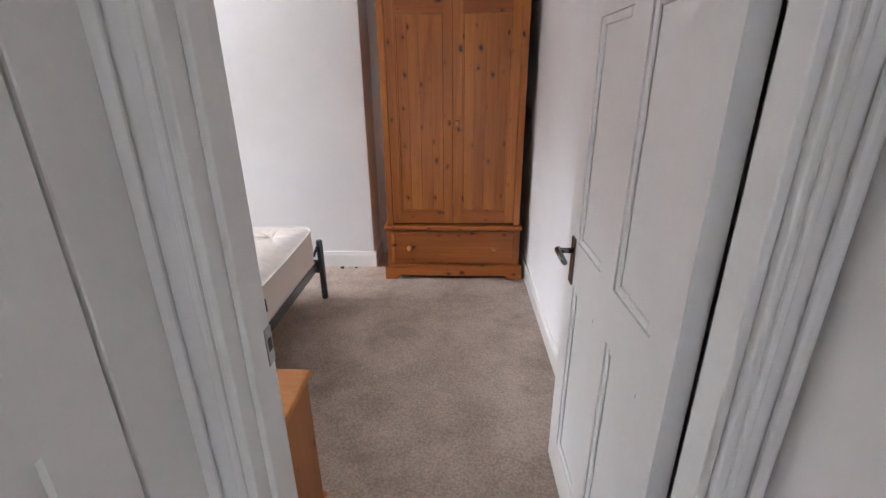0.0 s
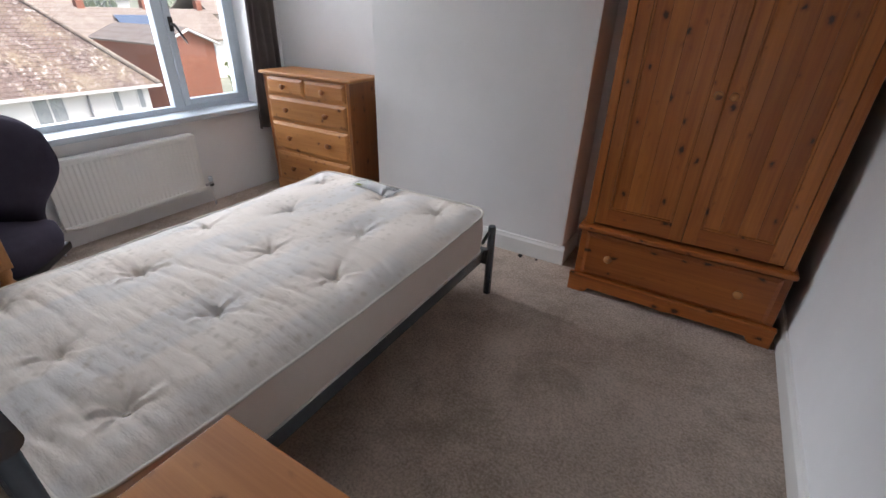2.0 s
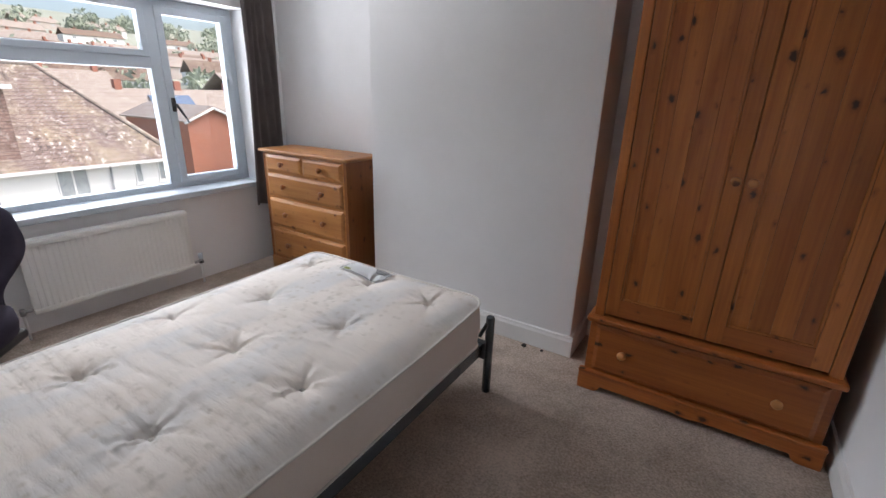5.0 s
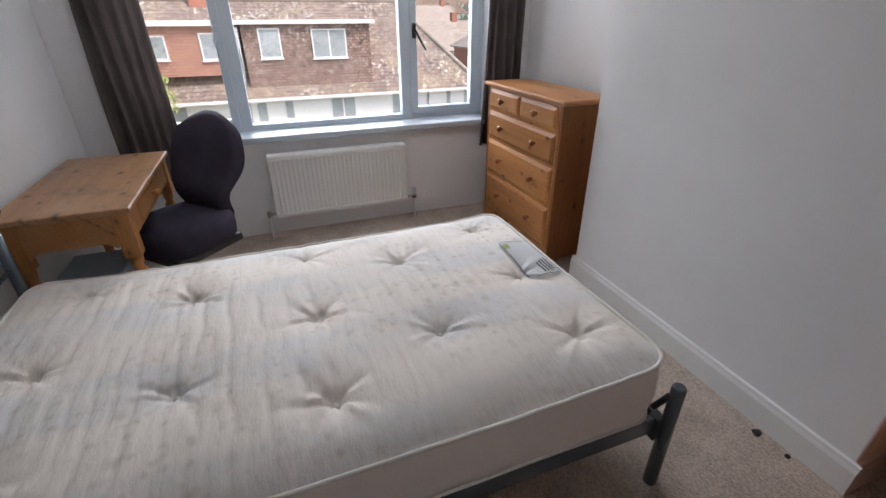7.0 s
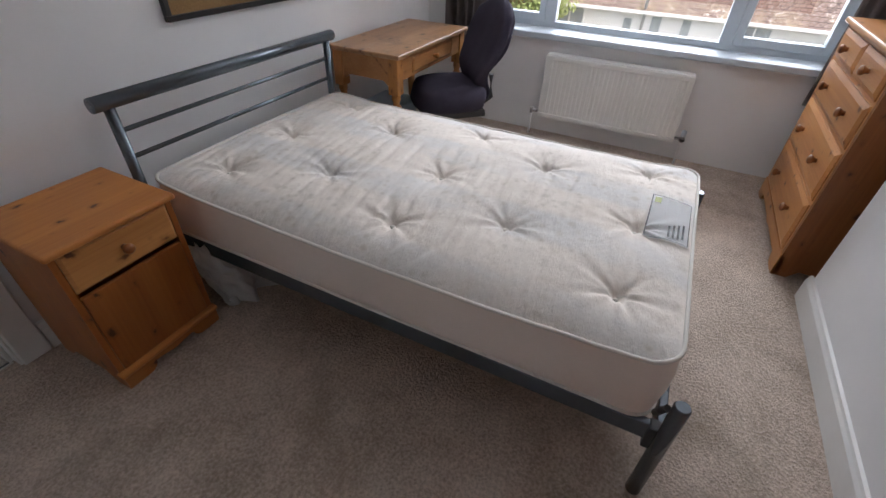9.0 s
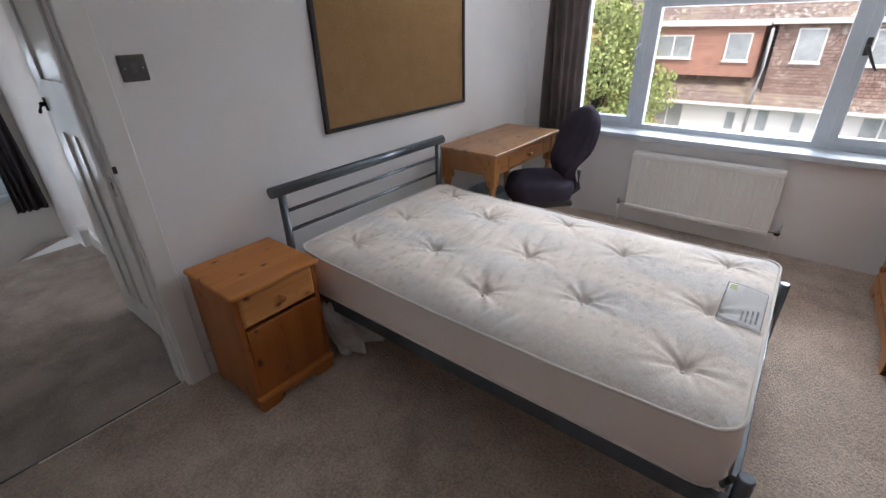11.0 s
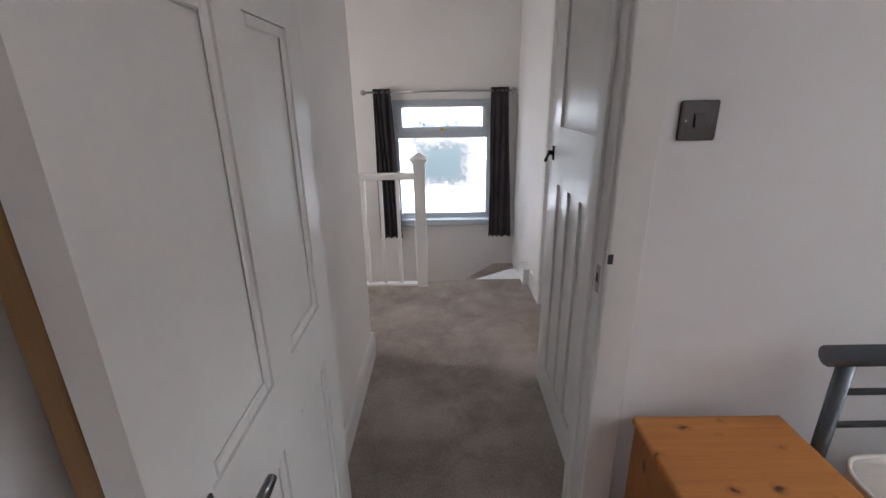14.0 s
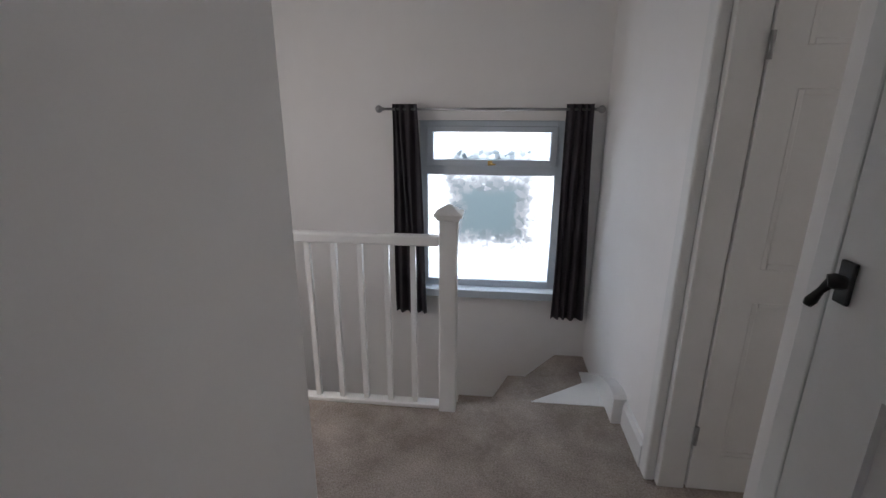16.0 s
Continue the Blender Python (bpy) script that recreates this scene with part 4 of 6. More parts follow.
def build_mattress():
    m = thing("mattress", pose(BX, BY, 0.295), "stained cream tufted mattress with piped edges", "mattress")
    H = 0.235
    hx, hy, r = BW / 2, BL / 2, 0.075
    bm = bmesh.new()
    nx, ny = 132, 214
    grid = []
    for j in range(ny + 1):
        row = []
        for i in range(nx + 1):
            x, y = (i / nx * 2 - 1) * hx, (j / ny * 2 - 1) * hy
            px, py = rounded(x, y, hx, hy, r)
            row.append(bm.verts.new((px, py, H + mattress_height(x, y))))
        grid.append(row)
    for a, b in zip(grid, grid[1:]):
        for i in range(nx):
            f = bm.faces.new((a[i], a[i + 1], b[i + 1], b[i]))
            f.smooth, f.material_index = True, 1
    rim = [grid[0][i] for i in range(nx + 1)] + [grid[j][nx] for j in range(1, ny + 1)] + [grid[ny][i] for i in range(nx - 1, -1, -1)] + [grid[j][0] for j in range(ny - 1, 0, -1)]
    rings = [rim]
    loop = [v.co.copy() for v in rim]
    for k, f in enumerate((0.92, 0.7, 0.45, 0.2, 0.06, 0.0)):
        out = 1.0 + 0.012 * math.sin(math.pi * f) - (0.012 if f == 0 else 0)
        ring = []
        for c in loop:
            wob = 1 + 0.0035 * noise.noise((c.x * 6, c.y * 6, f * 5))
            ring.append(bm.verts.new((c.x * out * wob, c.y * out * wob, c.z * f)))
        rings.append(ring)
    n = len(rim)
    for a, b in zip(rings, rings[1:]):
        for i in range(n):
            bm.faces.new((a[i], b[i], b[(i + 1) % n], a[(i + 1) % n])).smooth = True
    bm.faces.new(rings[-1])
    bmesh.ops.recalc_face_normals(bm, faces=bm.faces)
    sides = bm.copy()
    bmesh.ops.delete(sides, geom=[f for f in sides.faces if f.material_index == 1], context="FACES")
    bmesh.ops.delete(bm, geom=[f for f in bm.faces if f.material_index == 0], context="FACES")
    for f in bm.faces:
        f.material_index = 0
    part("cover", bm, TICKING, m)
    part("border", sides, BORDER_CLOTH, m, "plain cream border cloth")
    for k, z in ((1.0, 0.002), (0.0, 0.008)):
        pb = bmesh.new()
        pts = [Vector((c.x * 1.003, c.y * 1.003, c.z * k + z + 0.002 * math.sin(8 * c.x + 5 * c.y))) for c in loop[::3]]
        tube(pb, pts + [pts[0]], 0.006, 8, cap=False)
        part("piping", pb, PIPING, m, "pale piped edge")
    for tx, ty in TUFTS:
        z = H + mattress_height(tx, ty)
        part("tuft_button", lathe([(0.003, 0), (0.011, 0.002), (0.012, 0.006), (0.006, 0.010), (0.001, 0.011)], 10, pose(tx, ty, z - 0.002)), PIPING, m)
    # woven label near the foot end
    lb = bmesh.new()
    x0, x1, y0, y1 = -0.22, 0.06, 0.80, 0.94
    g = [[lb.verts.new((x, y, H + mattress_height(x, y) + 0.006)) for x in np.linspace(x0, x1, 43)] for y in np.linspace(y0, y1, 25)]
    for a, b in zip(g, g[1:]):
        for i in range(42):
            lb.faces.new((a[i], a[i + 1], b[i + 1], b[i]))
    bmesh.ops.solidify(lb, geom=list(lb.faces), thickness=0.002)
    bmesh.ops.recalc_face_normals(lb, faces=lb.faces)
    tag = part("label", lb, PAPER, m, "white printed mattress label")
    eb = bmesh.new()
    for a0, a1, b0, b1 in ((x0, x1, y0, y0 + 0.004), (x0, x1, y1 - 0.003, y1), (x0, x0 + 0.004, y0, y1), (x1 - 0.003, x1, y0, y1)):
        for ya, yb in zip(np.linspace(b0, b1, 9), np.linspace(b0, b1, 9)[1:]):
            for xa, xb in zip(np.linspace(a0, a1, 15), np.linspace(a0, a1, 15)[1:]):
                eb.faces.new([eb.verts.new((x, y, H + mattress_height(x, y) + 0.0095)) for x, y in ((xa, ya), (xb, ya), (xb, yb), (xa, yb))])
    part("printed_edge", eb, INK, tag)
    for k, (bx0, bx1, by, mat) in enumerate(((-0.205, -0.165, 0.822, GREEN_INK), (-0.06, 0.03, 0.92, INK), (-0.05, 0.04, 0.905, INK), (-0.04, 0.04, 0.89, INK), (-0.03, 0.04, 0.875, INK))):
        ib = bmesh.new()
        hw = 0.011 if mat is GREEN_INK else 0.0032
        for (a0, a1) in zip(np.linspace(bx0, bx1, 9), np.linspace(bx0, bx1, 9)[1:]):
            q = [(a0, by - hw), (a1, by - hw), (a1, by + hw), (a0, by + hw)]
            ib.faces.new([ib.verts.new((x, y, H + mattress_height(x, y) + 0.0097)) for x, y in q])
        part("print", ib, mat, tag)


def build_bed():
    b = thing("bed_frame", pose(BX, BY, 0), "grey tubular steel bed frame with a railed headboard", "bed")
    hx = 0.60
    bm = tube(bmesh.new(), [(-0.625, -0.985, 0.823), (0.66, -0.985, 0.823)], 0.027, 18)
    part("head_rail", bm, STEEL, b, "thick grey tubular top rail")
    for s, x in ((-1, -0.575), (1, 0.605)):
        part("head_post", tube(bmesh.new(), [(x, -0.985, 0.0), (x, -0.985, 0.81)], 0.019, 14), STEEL, b)
        part("foot_leg", tube(bmesh.new(), [(s * hx + 0.005, 0.995, 0.0), (s * hx + 0.005, 0.995, 0.425), (s * hx + 0.005, 0.995, 0.432)], [0.022, 0.022, 0.018], 16), STEEL, b)
        part("side_rail", B(s * (hx - 0.025) - 0.012, s * (hx - 0.025) + 0.012, -0.985, 0.985, 0.225, 0.292, 0.004), STEEL, b)
        br = B(s * (hx - 0.02) - 0.02, s * (hx - 0.02) + 0.02, 0.955, 0.985, 0.205, 0.295, 0.004)
        tube(br, [(s * hx, 0.968, 0.40), (s * hx - s * 0.03, 0.955, 0.33)], 0.010, 8)
        part("bracket", br, DARK_STEEL, b)
    for z in (0.715, 0.612):
        part("thin_rail", tube(bmesh.new(), [(-0.575, -0.985, z), (0.605, -0.985, z)], 0.009, 12), STEEL, b)
    part("foot_rail", B(-hx, hx, 0.972, 0.996, 0.225, 0.292, 0.004), STEEL, b)
    part("head_cross_rail", B(-hx, hx, -0.996, -0.972, 0.225, 0.292, 0.004), STEEL, b)
    for i in range(14):
        y = -0.88 + 1.76 * i / 13
        part("slat", B(-0.57, 0.57, y - 0.03, y + 0.03, 0.278, 0.293), PINE_TRIM, b)


build_mattress()
build_bed()


# ---- pine furniture ----
def knob(parent, x, y, z, mat, r=0.019, name="knob", deg=90):
    """A turned knob that stands out towards -y (deg 90) or +y (deg -90)."""
    return part(name, lathe([(r * 0.55, 0), (r * 0.5, 0.010), (r * 0.75, 0.016), (r, 0.024), (r * 0.95, 0.032), (r * 0.55, 0.038), (0.001, 0.039)], 16, pose(x, y, z, deg, 0, 0)), mat, parent)


def fielded(x0, x1, z0, z1, yf, raised=0.012, rim=0.03):
    """A raised and chamfered panel or drawer front facing -y."""
    bm = bmesh.new()
    o = [(x0, z0), (x1, z0), (x1, z1), (x0, z1)]
    i = [(x0 + rim, z0 + rim), (x1 - rim, z0 + rim), (x1 - rim, z1 - rim), (x0 + rim, z1 - rim)]
    vo = [bm.verts.new((x, yf, z)) for x, z in o]
    vb = [bm.verts.new((x, yf + 0.018, z)) for x, z in o]
    vi = [bm.verts.new((x, yf - raised, z)) for x, z in i]
    for k in range(4):
        n = (k + 1) % 4
        bm.faces.new((vo[k], vo[n], vi[n], vi[k]))
        bm.faces.new((vb[k], vb[n], vo[n], vo[k]))
    bm.faces.new(vi)
    bm.faces.new(list(reversed(vb)))
    bmesh.ops.recalc_face_normals(bm, faces=bm.faces)
    return bm


def plinth_outline(w, h, cut):
    """Front board with shaped feet: a scalloped lower edge."""
    pts = [(0, 0), (0.075, 0)]
    for k in range(7):
        a = k / 6 * math.pi / 2
        pts.append((0.075 + cut * math.sin(a) * 1.1, cut * (1 - math.cos(a)) if k else 0.0))
    pts += [(w / 2 - 0.06, cut), (w / 2, cut * 0.75), (w / 2 + 0.06, cut)]
    for x, z in list(reversed(pts[1:9])):
        pts.append((w - x, z))
    pts += [(w, 0), (w, h), (0, h)]
    return pts


def build_wardrobe():
    # stands in the alcove; local x from the breast side, y into the alcove, front at y = 0
    w = thing("wardrobe", pose(0.02, 4.365, 0), "knotty orange pine two-door wardrobe with a deep drawer", "wardrobe")
    W, D = 1.035, 0.555
    base = B(0.02, W - 0.02, 0.02, D, 0.02, 0.415, 0.003)
    part("base", base, PINE_WARD_H, w)
    pb = bmesh.new()
    prism(pb, plinth_outline(W, 0.095, 0.035), "y", 0.0, 0.022)
    part("plinth", pb, PINE_WARD_H, w, "scalloped plinth board")
    part("plinth_moulding", B(-0.003, W + 0.003, -0.006, 0.03, 0.095, 0.115, 0.006), PINE_WARD_H, w)
    part("waist_moulding", B(0.004, W - 0.010, -0.016, D, 0.400, 0.430, 0.010), PINE_WARD_H, w)
    dr = part("drawer", fielded(0.055, W - 0.055, 0.125, 0.385, 0.012, 0.010, 0.02), PINE_WARD_H, w)
    for x in (0.195, 0.825):
        knob(dr, x, 0.004, 0.262, PINE_CHEST, 0.022)
    body = B(0.03, 0.055, 0.03, D, 0.43, 1.94, 0.003)
    box(body, W - 0.055, W - 0.03, 0.03, D, 0.43, 1.94, 0.003)
    box(body, 0.05, W - 0.05, D - 0.015, D, 0.43, 1.94)
    box(body, 0.05, W - 0.05, 0.04, D - 0.01, 1.91, 1.94)
    part("body", body, PINE_WARD, w)
    for x0, x1 in ((0.03, 0.075), (W - 0.075, W - 0.03)):
        part("stile", B(x0, x1, 0.022, 0.045, 0.43, 1.94, 0.004), PINE_WARD, w)
    part("cornice", B(-0.005, W + 0.005, -0.012, D, 1.94, 1.975, 0.012), PINE_WARD_H, w)
    part("cornice", B(-0.035, W + 0.035, -0.045, D, 1.97, 2.015, 0.016), PINE_WARD_H, w)
    mid = W / 2
    for x0, x1, kx in ((0.078, mid - 0.002, mid - 0.030), (mid + 0.002, W - 0.078, mid + 0.030)):
        fr = B(x0, x0 + 0.062, 0.024, 0.046, 0.445, 1.925, 0.003)
        box(fr, x1 - 0.062, x1, 0.024, 0.046, 0.445, 1.925, 0.003)
        door = part("door", fr, PINE_WARD, w, "framed knotty pine door")
        part("rail", B(x0 + 0.060, x1 - 0.060, 0.0245, 0.046, 0.445, 0.535, 0.003), PINE_WARD_H, door)
        part("rail", B(x0 + 0.060, x1 - 0.060, 0.0245, 0.046, 1.835, 1.925, 0.003), PINE_WARD_H, door)
        # tongued boards of the sunk panel
        n = 4
        a0, a1 = x0 + 0.062, x1 - 0.062
        for k in range(n):
            bx0, bx1 = a0 + (a1 - a0) * k / n, a0 + (a1 - a0) * (k + 1) / n
            part("board", B(bx0 + 0.0004, bx1 - 0.0004, 0.034, 0.042, 0.535, 1.835, 0.0008, 1), PINE_WARD, door)
        ml = bmesh.new()
        for a, b, c, d in ((a0, a0 + 0.012, 0.535, 1.835), (a1 - 0.012, a1, 0.535, 1.835), (a0 + 0.012, a1 - 0.012, 0.535, 0.547), (a0 + 0.012, a1 - 0.012, 1.823, 1.835)):
            box(ml, a, b, 0.026, 0.036, c, d, 0.004)
        part("moulding", ml, PINE_WARD, door)
        knob(door, kx, 0.024, 1.165, PINE_CHEST, 0.019)


def build_chest():
    c = thing("chest_of_drawers", pose(-2.70, 4.515, 0), "tall light pine chest of drawers with turned knobs", "chest of drawers")
    W, D, H = 0.95, 0.34, 1.02
    for x in (0.02, W - 0.045):
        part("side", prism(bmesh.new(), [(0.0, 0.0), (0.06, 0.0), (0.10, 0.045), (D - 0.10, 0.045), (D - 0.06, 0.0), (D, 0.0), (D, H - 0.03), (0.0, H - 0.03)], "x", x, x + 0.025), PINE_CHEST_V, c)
    part("back", B(0.04, W - 0.04, D - 0.012, D, 0.04, H - 0.03), PINE_CHEST, c)
    part("top", B(-0.012, W + 0.012, -0.022, D + 0.005, H - 0.03, H - 0.004, 0.009), PINE_CHEST, c)
    fb = bmesh.new()
    out = [(x + 0.02, z) for x, z in plinth_outline(W - 0.04, 0.115, 0.05)]
    prism(fb, out, "y", -0.006, 0.02)
    part("plinth", fb, PINE_CHEST, c, "scalloped plinth")
    rows = [(0.125, 0.375), (0.395, 0.625), (0.645, 0.825), (0.845, 0.975)]
    rail = bmesh.new()
    for z in (0.115, 0.375, 0.625, 0.825, 0.975):
        box(rail, 0.045, W - 0.045, 0.0, 0.03, z + 0.001, z + 0.019)
    box(rail, 0.0455, 0.075, 0.001, 0.03, 0.115, 0.99)
    box(rail, W - 0.075, W - 0.0455, 0.001, 0.03, 0.115, 0.99)
    box(rail, W / 2 - 0.014, W / 2 + 0.014, 0.001, 0.03, 0.84, 0.985)
    part("frame", rail, PINE_CHEST, c)
    for k, (z0, z1) in enumerate(rows):
        spans = [(0.062, W - 0.062)] if k < 3 else [(0.062, W / 2 - 0.010), (W / 2 + 0.010, W - 0.062)]
        for x0, x1 in spans:
            d = part("drawer", fielded(x0, x1, z0, z1, -0.004, 0.010, 0.022), PINE_CHEST, c)
            ks = (0.268, 0.695) if k < 3 else ((x0 + x1) / 2,)
            for kx in ks:
                knob(d, kx, -0.012, (z0 + z1) / 2, PINE_CHEST_V, 0.021)
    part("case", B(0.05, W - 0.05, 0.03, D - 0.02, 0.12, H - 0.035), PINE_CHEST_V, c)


def turned_leg(h, s):
    """Square shoulder over a turned spindle."""
    bm = B(-s / 2, s / 2, -s / 2, s / 2, h - 0.20, h, 0.003)
    pr = [(0.014, 0.0), (0.018, 0.02), (0.022, 0.05), (0.017, 0.08), (0.024, 0.30), (0.027, 0.38), (0.020, 0.405), (0.029, 0.43), (0.029, 0.455), (0.018, 0.475), (0.026, 0.50), (0.026, h - 0.199)]
    merge(bm, lathe(pr, 16))
    return bm


def build_desk():
    d = thing("desk", pose(-2.575, 1.975, 0), "worn knotty pine writing desk with turned legs", "desk")
    W, D, H = 0.92, 0.475, 0.752
    part("top", B(0, W, 0, D, H - 0.024, H, 0.007, 3), PINE_DESK_TOP, d)
    for x in (0.05, W - 0.05):
        for y in (0.05, D - 0.05):
            bm = turned_leg(H - 0.024, 0.064)
            bmesh.ops.transform(bm, matrix=pose(x, y, 0), verts=bm.verts)
            part("leg", bm, PINE_DESK_V, d)
    out = [(0.07, 0.60), (0.09, 0.575), (0.12, 0.60), (D - 0.12, 0.60), (D - 0.09, 0.575), (D - 0.07, 0.60), (D - 0.07, H - 0.024), (0.07, H - 0.024)]
    for x in (0.028, W - 0.048):
        part("apron", prism(bmesh.new(), out, "x", x, x + 0.02), PINE_DESK, d)
    part("apron", B(0.07, W - 0.07, 0.03, 0.05, 0.60, H - 0.024), PINE_DESK, d)
    fr = B(0.07, 0.20, D - 0.048, D - 0.028, 0.60, H - 0.024)
    box(fr, W - 0.20, W - 0.07, D - 0.048, D - 0.028, 0.60, H - 0.024)
    box(fr, 0.19, W - 0.19, D - 0.048, D - 0.028, H - 0.045, H - 0.024)
    box(fr, 0.19, W - 0.19, D - 0.048, D - 0.028, 0.60, 0.615)
    part("front_rail", fr, PINE_DESK, d)
    bm = fielded(-W + 0.205, -0.205, 0.618, H - 0.048, 0, 0.006, 0.012)
    bmesh.ops.transform(bm, matrix=pose(0, D - 0.028, 0, 0, 0, 180), verts=bm.verts)
    dr = part("drawer", bm, PINE_DESK, d)
    knob(dr, W / 2, D - 0.022, 0.66, PINE_DESK_V, 0.017, deg=-90)


def build_bedside():
    n = thing("bedside_cabinet", pose(-0.285, 2.010, 0), "orange pine bedside cabinet with one drawer over a door", "bedside cabinet")
    W, D, H = 0.41, 0.39, 0.60
    for x in (0.012, W - 0.032):
        part("side", prism(bmesh.new(), [(0, 0), (0.05, 0), (0.09, 0.035), (D - 0.12, 0.035), (D - 0.08, 0), (D - 0.02, 0), (D - 0.02, H - 0.022), (0, H - 0.022)], "x", x, x + 0.02), PINE_NIGHT_V, n)
    part("top", B(0, W, -0.002, D, H - 0.022, H, 0.008, 3), PINE_NIGHT_TOP, n)
    part("back", B(0.03, W - 0.03, 0.0, 0.012, 0.06, H - 0.022), PINE_NIGHT, n)
    part("base_shelf", B(0.03, W - 0.03, 0.012, D - 0.03, 0.07, 0.09), PINE_NIGHT, n)
    out = [(x + 0.012, z) for x, z in plinth_outline(W - 0.024, 0.075, 0.035)]
    part("plinth", prism(bmesh.new(), out, "y", D - 0.022, D - 0.004), PINE_NIGHT, n, "scalloped plinth")

    def front(z0, z1, r):
        f = fielded(-W + 0.034, -0.034, z0, z1, 0, 0.007, r)
        bmesh.ops.transform(f, matrix=pose(0, D - 0.022, 0, 0, 0, 180), verts=f.verts)
        return f

    d = part("drawer", front(0.432, 0.574, 0.010), PINE_CHEST, n, "paler pine drawer front")
    knob(d, 0.205, D - 0.016, 0.505, PINE_NIGHT_V, 0.018, deg=-90)
    part("door", B(0.034, W - 0.034, D - 0.034, D - 0.016, 0.078, 0.412, 0.004), PINE_NIGHT_V, n, "plain darker pine cupboard door")
    part("base_moulding", B(0.004, W - 0.004, D - 0.03, D + 0.006, 0.060, 0.080, 0.007), PINE_NIGHT, n)


build_wardrobe()
build_chest()
build_desk()
build_bedside()


# ---- chair ----
def pad(w, h, t, taper=1.0, n=28, dish=0.0):
    """A soft cushion in the x-z plane, rounded in outline, thick in y, narrowing downwards by taper."""
    bm = bmesh.new()
    rows = []
    for side in (1, -1):
        g = []
        for j in range(n + 1):
            row = []
            for i in range(n + 1):
                u, v = i / n * 2 - 1, j / n * 2 - 1
                k = math.sqrt(max(0.0, 1 - v * v / 2)), math.sqrt(max(0.0, 1 - u * u / 2))
                x, z = u * k[0], v * k[1]
                e = 0.92
                x, z = u * (1 - e) + x * e, v * (1 - e) + z * e
                rad = min(1.0, max(abs(u), abs(v)))
                th = t / 2 * math.sqrt(max(0.0, 1 - rad ** 6))
                f = 1 + (taper - 1) * (0.5 - 0.5 * z) ** 1.3
                row.append(bm.verts.new((x * w / 2 * f, side * th + dish * (1 - x * x) - dish, z * h / 2)))
            g.append(row)
        rows.append(g)
    for g, flip in ((rows[0], False), (rows[1], True)):
        for a, b in zip(g, g[1:]):
            for i in range(n):
                q = (a[i], a[i + 1], b[i + 1], b[i])
                bm.faces.new(tuple(reversed(q)) if flip else q).smooth = True
    bmesh.ops.remove_doubles(bm, verts=bm.verts, dist=0.0008)
    bmesh.ops.recalc_face_normals(bm, faces=bm.faces)
    return bm


def build_chair():
    # faces local -y; stands on a five-star base
    c = thing("office_chair", pose(-2.19, 2.49, 0, 0, 0, 45), "dark navy fabric typist chair with a waisted back", "chair")
    bm = pad(0.51, 0.50, 0.16, 1.0)
    for v in bm.verts:
        v.co.y += 0.03 * max(0.0, -v.co.z / 0.24) ** 3
    bmesh.ops.transform(bm, matrix=pose(0, 0.01, 0.42, -90, 0, 0), verts=bm.verts)
    part("seat", bm, UPHOLSTERY, c)
    def waisted(w, h, t, dish):
        """A back wide at the shoulders, drawn in above the seat, flaring again below, bent forward at the waist."""
        p = pad(w, h, t, 1.0, dish=dish)
        for v in p.verts:
            q = v.co.z / h
            k = max(0.0, min(1.0, (0.22 - q) / 0.56))
            v.co.x *= 1.0 - 0.42 * k * k * (3 - 2 * k) + 0.16 * max(0.0, -q - 0.36)
            v.co.y += 0.16 * max(0.0, q) ** 1.5 - 0.055 * math.exp(-((q + 0.16) / 0.16) ** 2) + 0.07 * max(0.0, -q - 0.28)
        return p

    bm = waisted(0.56, 0.65, 0.085, 0.03)
    bmesh.ops.transform(bm, matrix=pose(0, 0.255, 0.66, -6, 0, 0), verts=bm.verts)
    part("backrest", bm, UPHOLSTERY, c)
    bm = waisted(0.52, 0.60, 0.04, 0.02)
    bmesh.ops.transform(bm, matrix=pose(0, 0.287, 0.655, -6, 0, 0), verts=bm.verts)
    part("back_shell", bm, UPHOLSTERY, c, "fabric covered rear shell")
    part("back_bar", tube(bmesh.new(), [(0, 0.05, 0.33), (0, 0.26, 0.33), (0, 0.32, 0.37), (0, 0.31, 0.52)], 0.018, 10), BLACK_PLASTIC, c)
    part("seat_shell", B(-0.21, 0.21, -0.20, 0.20, 0.315, 0.36, 0.012), BLACK_PLASTIC, c)
    part("column", tube(bmesh.new(), [(0, 0, 0.07), (0, 0, 0.24), (0, 0, 0.241), (0, 0, 0.35)], [0.028, 0.028, 0.016, 0.016], 14), BLACK_PLASTIC, c)
    for k in range(5):
        a = 2 * math.pi * k / 5 + 0.3
        ca, sa = math.cos(a), math.sin(a)
        part("base_arm", tube(bmesh.new(), [(0.02 * ca, 0.02 * sa, 0.10), (0.27 * ca, 0.27 * sa, 0.065)], [0.024, 0.015], 10), BLACK_PLASTIC, c)
        w = bmesh.new()
        q = pose(0.27 * ca, 0.27 * sa, 0.028, 0, 90, math.degrees(a) + 30)
        for o in (-0.016, 0.004):
            merge(w, lathe([(0.02, 0), (0.027, 0.002), (0.027, 0.010), (0.02, 0.012)], 16, pose(0, 0, o)), q)
        tube(w, [(0.27 * ca, 0.27 * sa, 0.03), (0.27 * ca, 0.27 * sa, 0.066)], 0.006, 8)
        part("castor", w, BLACK_PLASTIC, c)


build_chair()


